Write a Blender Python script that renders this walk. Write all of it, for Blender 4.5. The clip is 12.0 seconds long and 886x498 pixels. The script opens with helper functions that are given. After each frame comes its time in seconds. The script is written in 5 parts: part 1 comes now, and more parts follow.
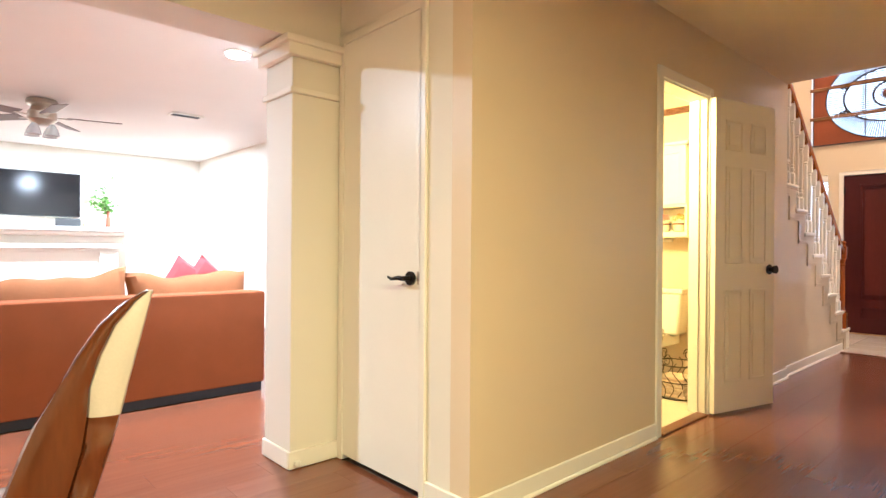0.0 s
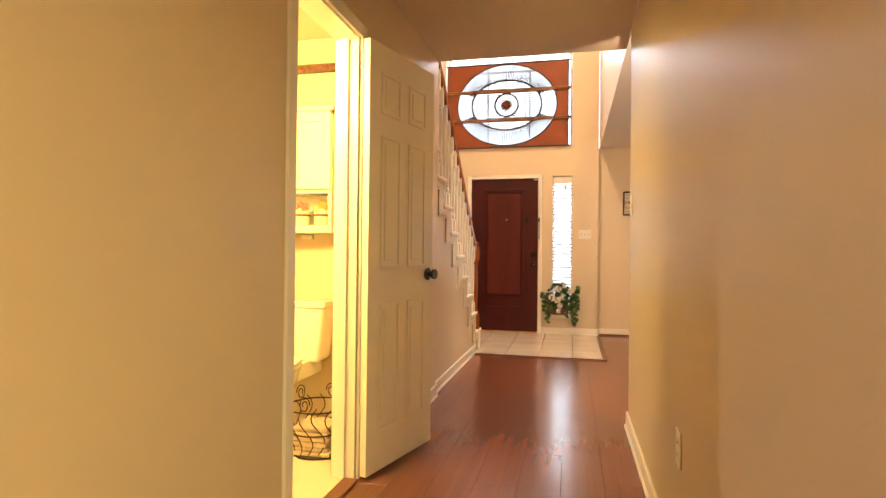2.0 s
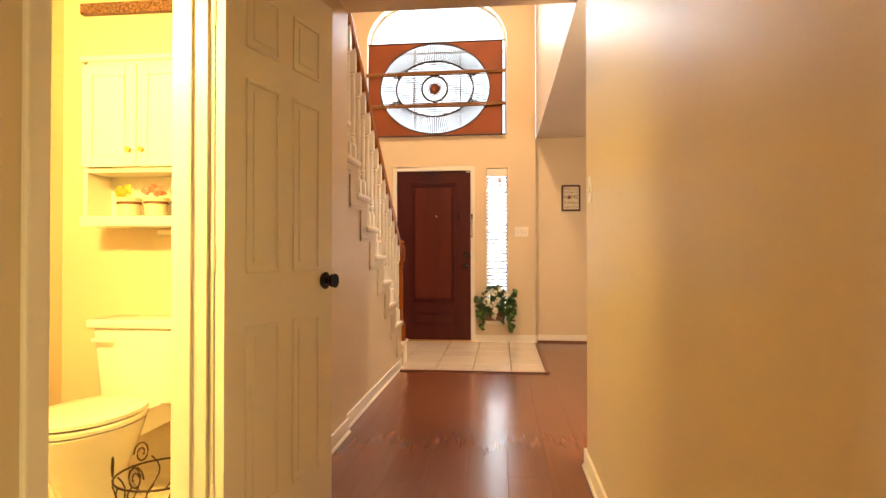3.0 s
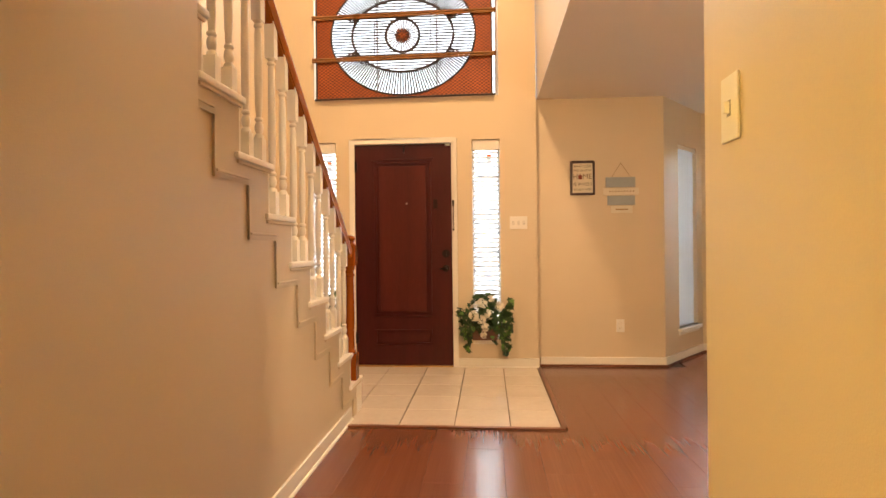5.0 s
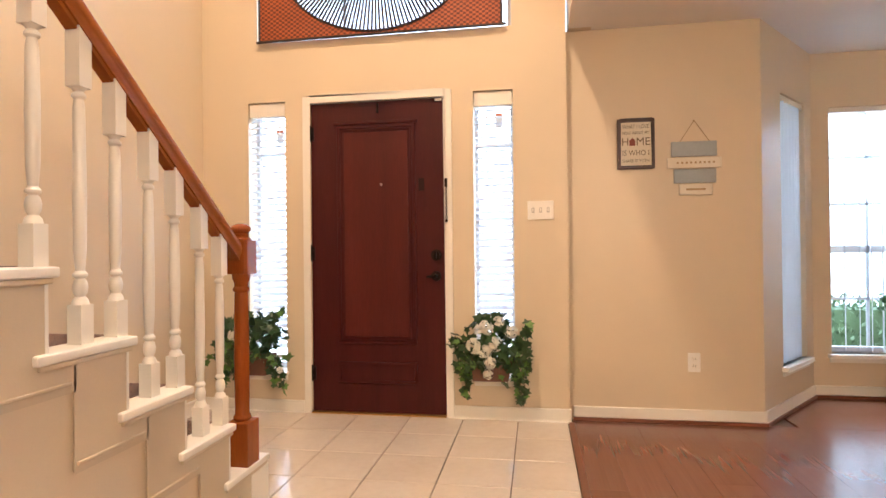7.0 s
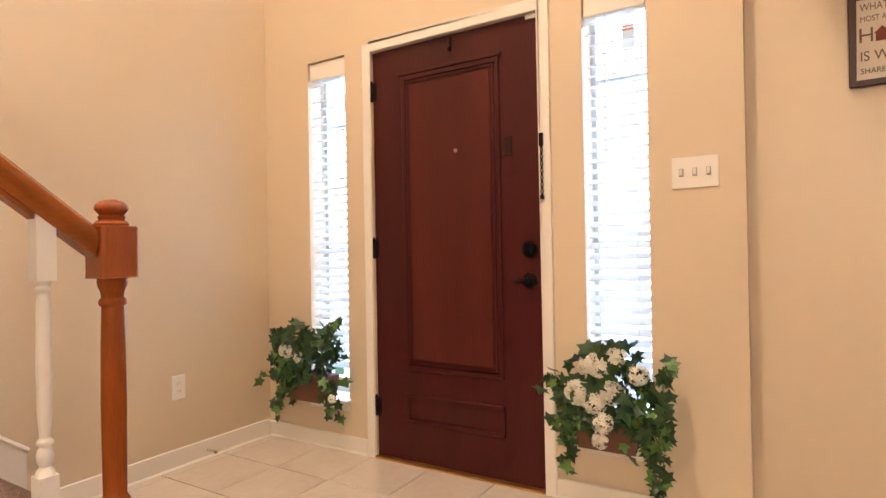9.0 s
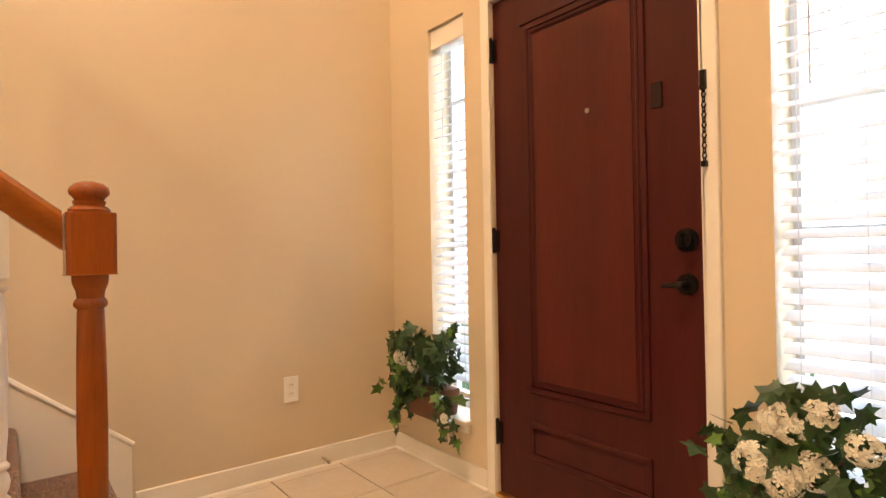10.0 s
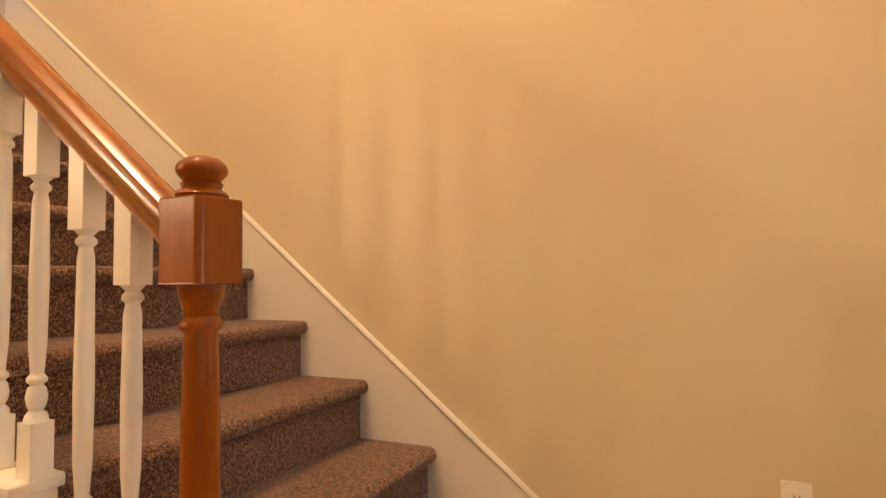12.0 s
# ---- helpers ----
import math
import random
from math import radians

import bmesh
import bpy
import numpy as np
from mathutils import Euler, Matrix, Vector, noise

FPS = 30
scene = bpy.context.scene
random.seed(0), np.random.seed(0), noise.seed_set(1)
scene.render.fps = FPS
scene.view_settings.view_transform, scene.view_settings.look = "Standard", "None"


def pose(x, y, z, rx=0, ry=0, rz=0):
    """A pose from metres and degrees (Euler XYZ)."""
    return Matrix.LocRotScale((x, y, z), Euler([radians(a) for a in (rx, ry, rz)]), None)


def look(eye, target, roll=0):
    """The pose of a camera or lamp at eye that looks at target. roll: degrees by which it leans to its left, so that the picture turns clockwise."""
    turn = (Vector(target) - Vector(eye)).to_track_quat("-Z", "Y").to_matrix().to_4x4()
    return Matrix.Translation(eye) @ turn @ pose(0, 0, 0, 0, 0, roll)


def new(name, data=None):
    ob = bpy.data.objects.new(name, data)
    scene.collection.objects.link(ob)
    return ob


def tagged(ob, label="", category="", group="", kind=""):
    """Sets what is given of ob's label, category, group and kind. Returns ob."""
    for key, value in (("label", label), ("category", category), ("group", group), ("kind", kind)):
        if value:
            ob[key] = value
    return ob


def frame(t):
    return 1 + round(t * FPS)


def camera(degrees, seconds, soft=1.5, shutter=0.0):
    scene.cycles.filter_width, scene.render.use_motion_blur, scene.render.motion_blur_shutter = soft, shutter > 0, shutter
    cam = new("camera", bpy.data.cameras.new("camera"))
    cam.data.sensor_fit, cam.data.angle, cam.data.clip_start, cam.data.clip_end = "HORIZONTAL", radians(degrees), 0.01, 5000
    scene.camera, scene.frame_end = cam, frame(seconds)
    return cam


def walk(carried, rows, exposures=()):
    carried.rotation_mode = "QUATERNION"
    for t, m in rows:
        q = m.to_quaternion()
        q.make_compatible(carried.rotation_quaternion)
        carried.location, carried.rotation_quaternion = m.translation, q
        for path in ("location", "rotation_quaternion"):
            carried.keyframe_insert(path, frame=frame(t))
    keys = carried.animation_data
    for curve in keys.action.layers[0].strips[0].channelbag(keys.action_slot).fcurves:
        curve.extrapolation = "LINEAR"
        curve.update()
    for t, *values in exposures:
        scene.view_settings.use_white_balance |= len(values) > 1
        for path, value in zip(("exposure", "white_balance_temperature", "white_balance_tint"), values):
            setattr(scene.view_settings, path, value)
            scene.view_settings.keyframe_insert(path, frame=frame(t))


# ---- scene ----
cam = camera(76.1, 12.0)
PATH = [
    (0, (0.635, 0.975, 1.059), (1.988, 2.448, 1.057), 0.4),
    (0.4, (0.812, 1.143, 1.051), (2.328, 2.448, 1.045), 0.4),
    (1, (1.203, 1.358, 1.006), (2.979, 2.277, 1.024), 0.3),
    (1.5, (1.545, 1.415, 1.058), (3.406, 2.146, 1.063), 0.4),
    (2, (1.892, 1.546, 1.05), (3.842, 1.989, 1.062), 0.6),
    (2.5, (2.307, 1.596, 1.02), (4.292, 1.842, 1.039), 0.1),
    (3, (2.694, 1.613, 1.034), (4.683, 1.819, 1.054), -0.0),
    (5, (4.297, 1.653, 1.085), (6.291, 1.812, 1.081), -0.6),
    (5.5, (4.722, 1.637, 1.088), (6.714, 1.813, 1.085), -0.6),
    (6, (5.149, 1.663, 1.073), (7.14, 1.857, 1.066), -0.6),
    (6.5, (5.522, 1.584, 1.055), (7.512, 1.787, 1.055), -0.6),
    (6.7, (5.666, 1.507, 1.06), (7.651, 1.75, 1.062), -0.6),
    (8.3, (6.692, 1.177, 0.994), (8.547, 1.923, 1.03), -0.7),
    (8.5, (6.811, 1.127, 1.001), (8.627, 1.963, 1.02), -0.8),
    (9, (7.164, 1.095, 1.025), (8.872, 2.135, 1.037), -1.0),
    (9.5, (7.499, 1.069, 1.031), (8.99, 2.402, 1.038), -1.3),
    (10, (7.812, 1.148, 1.011), (9.036, 2.73, 1.02), -1.0),
    (10.5, (8.106, 1.284, 1.032), (8.978, 3.084, 1.039), -0.8),
    (11, (8.365, 1.451, 1.044), (8.625, 3.434, 1.055), -0.6),
    (11.5, (8.528, 1.684, 0.984), (8.171, 3.651, 1.057), -1.3),
    (12, (8.665, 1.932, 0.977), (7.812, 3.738, 1.083), -0.9),
]
walk(cam, [(t, look(eye, target, roll)) for t, eye, target, roll in PATH], [(0, 0.98, 4800, 10), (1, 0.9, 5200, 10), (2, 0.84, 6100, 10), (2.5, 0.84, 6300, 10), (5, 0.82, 6500, 10), (5.5, 0.89, 6200, 10), (6.5, 1.0, 5200, 10), (9, 0.98, 5100, 10), (9.5, 0.98, 5500, 10), (10, 0.91, 6050, 10), (12, 0.83, 6950, 10)])
# ---- light ----
WARM = (1.0, 0.63, 0.32)
AMBER = (1.0, 0.65, 0.17)
DAY = (0.90, 0.95, 1.0)

world = bpy.data.worlds.new("sky")
scene.world = world
world.use_nodes = True
wn = world.node_tree.nodes
wn.clear()
sky = wn.new("ShaderNodeTexSky")
sky.sky_type = "NISHITA"
sky.sun_disc = False
sky.sun_elevation, sky.sun_rotation = radians(48), radians(120)
wbg = wn.new("ShaderNodeBackground")
wbg.inputs["Strength"].default_value = 0.15
wout = wn.new("ShaderNodeOutputWorld")
world.node_tree.links.new(sky.outputs["Color"], wbg.inputs["Color"])
world.node_tree.links.new(wbg.outputs["Background"], wout.inputs["Surface"])

sun_data = bpy.data.lights.new("sun", "SUN")
sun_data.energy, sun_data.angle, sun_data.color = 1.2, radians(12), (1.0, 0.95, 0.88)
sun = new("sun", sun_data)
sun.matrix_world = look((0, 0, 30), (-12, 10, 0))


def area(name, eye, target, sx, sy, watts, color, shape="RECTANGLE"):
    d = bpy.data.lights.new(name, "AREA")
    d.shape, d.size, d.size_y, d.energy, d.color = shape, sx, sy, watts, color
    ob = new(name, d)
    ob.matrix_world = look(eye, target)
    return ob


# area lamps standing in for sky light at the windows
area("daylight_high_window", (9.66, 2.39, 3.86), (5, 2.39, 3.2), 1.45, 0.50, 19, DAY)
area("daylight_sidelight", (9.66, 1.667, 1.17), (5, 1.667, 1.17), 0.245, 1.76, 3.3, DAY)
area("daylight_sidelight", (9.66, 3.17, 1.17), (5, 3.17, 1.17), 0.255, 1.76, 3.3, DAY)
# unseen lamp over the bay window, added to brighten the floor below
area("bay_floor_fill", (10.46, -1.05, 2.20), (9.3, -1.05, 0.1), 0.82, 0.5, 66, DAY)
# lamps of the place, and two added living room downlights
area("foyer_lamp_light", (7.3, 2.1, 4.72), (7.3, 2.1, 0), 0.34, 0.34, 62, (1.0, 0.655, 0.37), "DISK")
area("kitchen_lamp_light", (0.55, 0.4, 2.36), (0.55, 0.4, 0), 0.54, 0.54, 108, (1.0, 0.77, 0.30), "DISK")
area("living_downlight", (2.28, 4.95, 2.411), (2.28, 4.95, 0), 0.12, 0.12, 92, (1.0, 0.95, 0.84), "DISK")
area("living_downlight", (2.80, 9.3, 2.411), (2.80, 9.3, 0), 0.13, 0.13, 96, (1.0, 0.95, 0.84), "DISK")
# these two downlights are unseen, added to brighten the living room
area("living_downlight", (0.0, 4.95, 2.411), (0.0, 4.95, 0), 0.13, 0.13, 52, (1.0, 0.95, 0.84), "DISK")
area("living_downlight", (0.2, 9.3, 2.411), (0.2, 9.3, 0), 0.13, 0.13, 105, (1.0, 0.95, 0.84), "DISK")
area("vanity_lamp_light", (3.52, 3.1, 2.0), (5.0, 3.0, 1.4), 0.5, 0.14, 46, AMBER)
pendant = bpy.data.lights.new("front_room_lamp_light", "POINT")
pendant.energy, pendant.color, pendant.shadow_soft_size = 70, (1.0, 0.74, 0.48), 0.09
new("front_room_lamp_light", pendant).location = (4.95, 0.30, 1.90)


# ---- materials ----
def mat(name, col, rough=0.5, var=0.08, scale=3.0, grain=60.0, bump=0.05, metal=0.0, coat=0.0, spec=0.5, trans=0.0, sheen=0.0, stretch=(1, 1, 1), objrand=0.0, col2=None):
    m = bpy.data.materials.new(name)
    m.use_nodes = True
    nt = m.node_tree
    n, l = nt.nodes, nt.links
    b = n["Principled BSDF"]
    tc = n.new("ShaderNodeTexCoord")
    mp = n.new("ShaderNodeMapping")
    mp.inputs["Scale"].default_value = stretch
    l.new(tc.outputs["Object"], mp.inputs["Vector"])
    big = n.new("ShaderNodeTexNoise")
    big.inputs["Scale"].default_value = scale
    big.inputs["Detail"].default_value = 4
    fine = n.new("ShaderNodeTexNoise")
    fine.inputs["Scale"].default_value = grain
    fine.inputs["Detail"].default_value = 3
    vec = mp.outputs["Vector"]
    if objrand:
        oi = n.new("ShaderNodeObjectInfo")
        sc = n.new("ShaderNodeMath")
        sc.operation = "MULTIPLY"
        sc.inputs[1].default_value = 37.0
        l.new(oi.outputs["Random"], sc.inputs[0])
        ad = n.new("ShaderNodeVectorMath")
        ad.operation = "ADD"
        l.new(vec, ad.inputs[0])
        l.new(sc.outputs[0], ad.inputs[1])
        vec = ad.outputs[0]
    l.new(vec, big.inputs["Vector"])
    l.new(vec, fine.inputs["Vector"])
    mix = n.new("ShaderNodeMix")
    mix.data_type = "RGBA"
    c2 = col2 or [min(1, c * (1 + 2 * var)) for c in col]
    mix.inputs["A"].default_value = (*[c * (1 - var) for c in col], 1)
    mix.inputs["B"].default_value = (*c2, 1)
    avg = n.new("ShaderNodeMath")
    avg.operation = "MULTIPLY_ADD"
    avg.inputs[1].default_value = 0.6
    l.new(big.outputs["Fac"], avg.inputs[0])
    half = n.new("ShaderNodeMath")
    half.operation = "MULTIPLY"
    half.inputs[1].default_value = 0.4
    l.new(fine.outputs["Fac"], half.inputs[0])
    l.new(half.outputs[0], avg.inputs[2])
    fac = avg.outputs[0]
    if objrand:
        pull = n.new("ShaderNodeMath")
        pull.operation = "MULTIPLY_ADD"
        pull.inputs[1].default_value = objrand
        l.new(oi.outputs["Random"], pull.inputs[0])
        l.new(fac, pull.inputs[2])
        sub = n.new("ShaderNodeMath")
        sub.operation = "SUBTRACT"
        sub.use_clamp = True
        sub.inputs[1].default_value = objrand * 0.5
        l.new(pull.outputs[0], sub.inputs[0])
        fac = sub.outputs[0]
    l.new(fac, mix.inputs["Factor"])
    l.new(mix.outputs["Result"], b.inputs["Base Color"])
    rr = n.new("ShaderNodeMapRange")
    rr.inputs["To Min"].default_value = max(0.02, rough * 0.93)
    rr.inputs["To Max"].default_value = min(1, rough * 1.07)
    l.new(big.outputs["Fac"], rr.inputs["Value"])
    l.new(rr.outputs["Result"], b.inputs["Roughness"])
    b.inputs["Metallic"].default_value = metal
    b.inputs["Specular IOR Level"].default_value = spec
    b.inputs["Coat Weight"].default_value = coat
    b.inputs["Coat Roughness"].default_value = 0.08
    b.inputs["Sheen Weight"].default_value = sheen
    b.inputs["Transmission Weight"].default_value = trans
    if bump:
        bp = n.new("ShaderNodeBump")
        bp.inputs["Strength"].default_value = bump
        bp.inputs["Distance"].default_value = 0.004
        l.new(fine.outputs["Fac"], bp.inputs["Height"])
        l.new(bp.outputs["Normal"], b.inputs["Normal"])
    return m


def glass_mat(name):
    m = bpy.data.materials.new(name)
    m.use_nodes = True
    b = m.node_tree.nodes["Principled BSDF"]
    b.inputs["Base Color"].default_value = (0.97, 0.99, 0.98, 1)
    b.inputs["Roughness"].default_value = 0.02
    b.inputs["Transmission Weight"].default_value = 1.0
    b.inputs["IOR"].default_value = 1.05
    return m


def glow_mat(name, col, strength):
    m = bpy.data.materials.new(name)
    m.use_nodes = True
    b = m.node_tree.nodes["Principled BSDF"]
    b.inputs["Base Color"].default_value = (*col, 1)
    b.inputs["Emission Color"].default_value = (*col, 1)
    b.inputs["Emission Strength"].default_value = strength
    return m


def sheer_mat(name, col, clear=0.0):
    m = bpy.data.materials.new(name)
    m.use_nodes = True
    n, l = m.node_tree.nodes, m.node_tree.links
    n.clear()
    out = n.new("ShaderNodeOutputMaterial")
    d = n.new("ShaderNodeBsdfDiffuse")
    t = n.new("ShaderNodeBsdfTranslucent")
    noi = n.new("ShaderNodeTexNoise")
    noi.inputs["Scale"].default_value = 180
    tc = n.new("ShaderNodeTexCoord")
    l.new(tc.outputs["Object"], noi.inputs["Vector"])
    ramp = n.new("ShaderNodeMix")
    ramp.data_type = "RGBA"
    ramp.inputs["A"].default_value = (*[c * 0.92 for c in col], 1)
    ramp.inputs["B"].default_value = (*col, 1)
    l.new(noi.outputs["Fac"], ramp.inputs["Factor"])
    l.new(ramp.outputs["Result"], d.inputs["Color"])
    l.new(ramp.outputs["Result"], t.inputs["Color"])
    x = n.new("ShaderNodeMixShader")
    x.inputs[0].default_value = 0.5
    l.new(d.outputs[0], x.inputs[1])
    l.new(t.outputs[0], x.inputs[2])
    last = x.outputs[0]
    if clear:
        tr = n.new("ShaderNodeBsdfTransparent")
        y = n.new("ShaderNodeMixShader")
        y.inputs[0].default_value = clear
        l.new(last, y.inputs[1])
        l.new(tr.outputs[0], y.inputs[2])
        last = y.outputs[0]
    l.new(last, out.inputs["Surface"])
    return m


def carpet_mat(name):
    """Speckled cut pile: dark and light tufts mixed at tuft size."""
    m = bpy.data.materials.new(name)
    m.use_nodes = True
    n, l = m.node_tree.nodes, m.node_tree.links
    b = n["Principled BSDF"]
    tc = n.new("ShaderNodeTexCoord")
    a = n.new("ShaderNodeTexNoise")
    a.inputs["Scale"].default_value = 330
    a.inputs["Detail"].default_value = 1
    c = n.new("ShaderNodeTexNoise")
    c.inputs["Scale"].default_value = 120
    c.inputs["Detail"].default_value = 2
    l.new(tc.outputs["Object"], a.inputs["Vector"])
    l.new(tc.outputs["Object"], c.inputs["Vector"])
    ad = n.new("ShaderNodeMath")
    ad.operation = "MULTIPLY_ADD"
    ad.inputs[1].default_value = 0.55
    hf = n.new("ShaderNodeMath")
    hf.operation = "MULTIPLY"
    hf.inputs[1].default_value = 0.45
    l.new(c.outputs["Fac"], hf.inputs[0])
    l.new(a.outputs["Fac"], ad.inputs[0])
    l.new(hf.outputs[0], ad.inputs[2])
    rp = n.new("ShaderNodeValToRGB")
    e = rp.color_ramp.elements
    e[0].position, e[0].color = 0.40, (0.040, 0.015, 0.009, 1)
    e[1].position, e[1].color = 0.62, (0.44, 0.25, 0.14, 1)
    q = rp.color_ramp.elements.new(0.50)
    q.color = (0.15, 0.066, 0.036, 1)
    l.new(ad.outputs[0], rp.inputs["Fac"])
    l.new(rp.outputs["Color"], b.inputs["Base Color"])
    b.inputs["Roughness"].default_value = 1.0
    b.inputs["Specular IOR Level"].default_value = 0.05
    b.inputs["Sheen Weight"].default_value = 0.3
    bp = n.new("ShaderNodeBump")
    bp.inputs["Strength"].default_value = 1.0
    bp.inputs["Distance"].default_value = 0.008
    l.new(ad.outputs[0], bp.inputs["Height"])
    l.new(bp.outputs["Normal"], b.inputs["Normal"])
    return m


PAINT = mat("beige_wall_paint", (0.66, 0.55, 0.385), 0.40, 0.045, 1.2, 240, 0.12, spec=0.42)
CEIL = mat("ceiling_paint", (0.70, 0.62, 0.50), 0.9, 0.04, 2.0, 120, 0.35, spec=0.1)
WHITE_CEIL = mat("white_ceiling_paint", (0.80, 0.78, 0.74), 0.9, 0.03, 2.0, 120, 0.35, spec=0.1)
LIVING = mat("pale_wall_paint", (0.74, 0.70, 0.61), 0.5, 0.03, 1.5, 240, 0.08, spec=0.3)
TRIM = mat("white_trim_paint", (0.80, 0.76, 0.67), 0.32, 0.03, 5, 150, 0.05)
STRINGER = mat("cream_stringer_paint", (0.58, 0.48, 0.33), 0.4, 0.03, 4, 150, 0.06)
DOORWHITE = mat("white_door_paint", (0.80, 0.77, 0.69), 0.35, 0.03, 4, 120, 0.06)
PLANK = mat("red_brown_laminate", (0.150, 0.047, 0.021), 0.24, 0.15, 3.0, 24, 0.0, stretch=(0.14, 6, 6), objrand=0.20, col2=(0.225, 0.080, 0.037), coat=0.15)
SHOE = mat("brown_shoe_moulding", (0.16, 0.055, 0.025), 0.3, 0.2, 4, 60, 0.05, stretch=(1, 1, 8))
TILE = mat("cream_ceramic_tile", (0.62, 0.53, 0.42), 0.14, 0.10, 5.0, 30, 0.03, objrand=0.25, col2=(0.76, 0.68, 0.58))
GROUT = mat("brown_grout", (0.16, 0.11, 0.07), 0.9, 0.15, 8, 150, 0.3)
BTILE = mat("bathroom_floor_tile", (0.72, 0.66, 0.52), 0.25, 0.06, 4, 40, 0.03)
MAHOG = mat("dark_mahogany", (0.026, 0.0040, 0.0042), 0.38, 0.4, 2.2, 30, 0.12, stretch=(4, 4, 0.35), col2=(0.092, 0.0135, 0.0105), spec=0.28)
MAHOG_PANEL = mat("faded_mahogany", (0.050, 0.0085, 0.0062), 0.42, 0.4, 2.2, 30, 0.12, stretch=(4, 4, 0.35), col2=(0.130, 0.0235, 0.0145), spec=0.25)
OAK = mat("orange_stained_oak", (0.21, 0.042, 0.003), 0.24, 0.22, 5, 40, 0.04, stretch=(5, 5, 0.5), col2=(0.38, 0.095, 0.007), coat=0.15, spec=0.35)
RAILWOOD = mat("orange_oak_rail", (0.24, 0.058, 0.005), 0.24, 0.22, 5, 40, 0.04, stretch=(0.6, 6, 3), col2=(0.42, 0.130, 0.013), coat=0.15, spec=0.35)
CARPET = carpet_mat("brown_carpet")
BLACK = mat("oil_rubbed_bronze", (0.018, 0.014, 0.012), 0.32, 0.2, 20, 90, 0.05, metal=0.7)
BRASS = mat("brass_threshold", (0.55, 0.33, 0.10), 0.3, 0.15, 10, 80, 0.05, metal=0.9)
PLATE = mat("white_plastic_plate", (0.82, 0.79, 0.72), 0.3, 0.02, 10, 60, 0.0)
GREYSLOT = mat("grey_switch_slot", (0.36, 0.34, 0.31), 0.5, 0.1, 10, 60, 0.0)
SLOT = mat("dark_slot", (0.03, 0.03, 0.03), 0.6, 0.1, 10, 60, 0.0)
BLIND = sheer_mat("white_blind_slat", (0.86, 0.87, 0.90))
VANE = sheer_mat("white_vertical_vane", (0.84, 0.85, 0.87), 0.16)
VINYL = mat("white_window_frame", (0.72, 0.74, 0.76), 0.35, 0.02, 6, 60, 0.0)
GLASS = glass_mat("window_glass")
WEAVE = mat("rust_woven_rattan", (0.22, 0.036, 0.004), 0.55, 0.25, 5, 120, 0.8, stretch=(1, 1, 1), col2=(0.56, 0.135, 0.018))


def woven(m, sy, sz):
    """Over-and-under strands: alternate cells of the weave differ in tone and height."""
    nt = m.node_tree
    n, l = nt.nodes, nt.links
    b = n["Principled BSDF"]
    tc = n.new("ShaderNodeTexCoord")
    mp = n.new("ShaderNodeMapping")
    mp.inputs["Scale"].default_value = (0.0, sy, sz)
    mp.inputs["Location"].default_value = (0.5, 0.1, 0.1)
    l.new(tc.outputs["Object"], mp.inputs["Vector"])
    ck = n.new("ShaderNodeTexChecker")
    ck.inputs["Scale"].default_value = 1.0
    l.new(mp.outputs["Vector"], ck.inputs["Vector"])
    old = b.inputs["Base Color"].links[0].from_socket
    mul = n.new("ShaderNodeMix")
    mul.data_type = "RGBA"
    mul.blend_type = "MULTIPLY"
    mul.inputs["B"].default_value = (0.36, 0.30, 0.28, 1)
    l.new(ck.outputs["Fac"], mul.inputs["Factor"])
    l.new(old, mul.inputs["A"])
    l.new(mul.outputs["Result"], b.inputs["Base Color"])
    bp = n.new("ShaderNodeBump")
    bp.inputs["Strength"].default_value = 0.7
    bp.inputs["Distance"].default_value = 0.004
    l.new(ck.outputs["Fac"], bp.inputs["Height"])
    l.new(b.inputs["Normal"].links[0].from_socket, bp.inputs["Normal"])
    l.new(bp.outputs["Normal"], b.inputs["Normal"])


woven(WEAVE, 50.0, 70.0)
SPOKE = mat("dark_rattan_spoke", (0.06, 0.014, 0.005), 0.6, 0.25, 20, 80, 0.2)
REED = mat("dark_reed", (0.03, 0.018, 0.014), 0.55, 0.25, 20, 80, 0.2)
BAMBOO = mat("brown_bamboo", (0.08, 0.022, 0.008), 0.28, 0.25, 6, 60, 0.1, stretch=(1, 1, 1), col2=(0.46, 0.22, 0.07), coat=0.4)
LEAF = mat("ivy_leaf", (0.010, 0.034, 0.010), 0.40, 0.4, 16, 60, 0.2, col2=(0.050, 0.120, 0.030))
VASELEAF = mat("vase_leaf", (0.02, 0.06, 0.02), 0.45, 0.3, 16, 60, 0.2, col2=(0.09, 0.19, 0.06))
LEAF2 = mat("young_leaf", (0.06, 0.16, 0.02), 0.42, 0.3, 16, 60, 0.2, col2=(0.18, 0.34, 0.06))
PETAL = mat("cream_petal", (0.78, 0.75, 0.62), 0.6, 0.06, 20, 80, 0.1)
STEM = mat("brown_stem", (0.10, 0.07, 0.03), 0.7, 0.2, 20, 80, 0.1)
PLANTER = mat("brown_planter", (0.13, 0.055, 0.03), 0.6, 0.2, 14, 80, 0.2)
TERRA = mat("terracotta", (0.22, 0.055, 0.022), 0.55, 0.2, 10, 70, 0.15)
SOFA = mat("russet_sofa_fabric", (0.205, 0.062, 0.022), 0.95, 0.18, 5, 280, 0.4, spec=0.15)
CUSHION = mat("tan_cushion_fabric", (0.20, 0.082, 0.032), 0.9, 0.2, 6, 200, 0.3, spec=0.15)
REDFAB = mat("red_pillow_fabric", (0.62, 0.012, 0.012), 0.8, 0.12, 8, 200, 0.2, sheen=0.3)
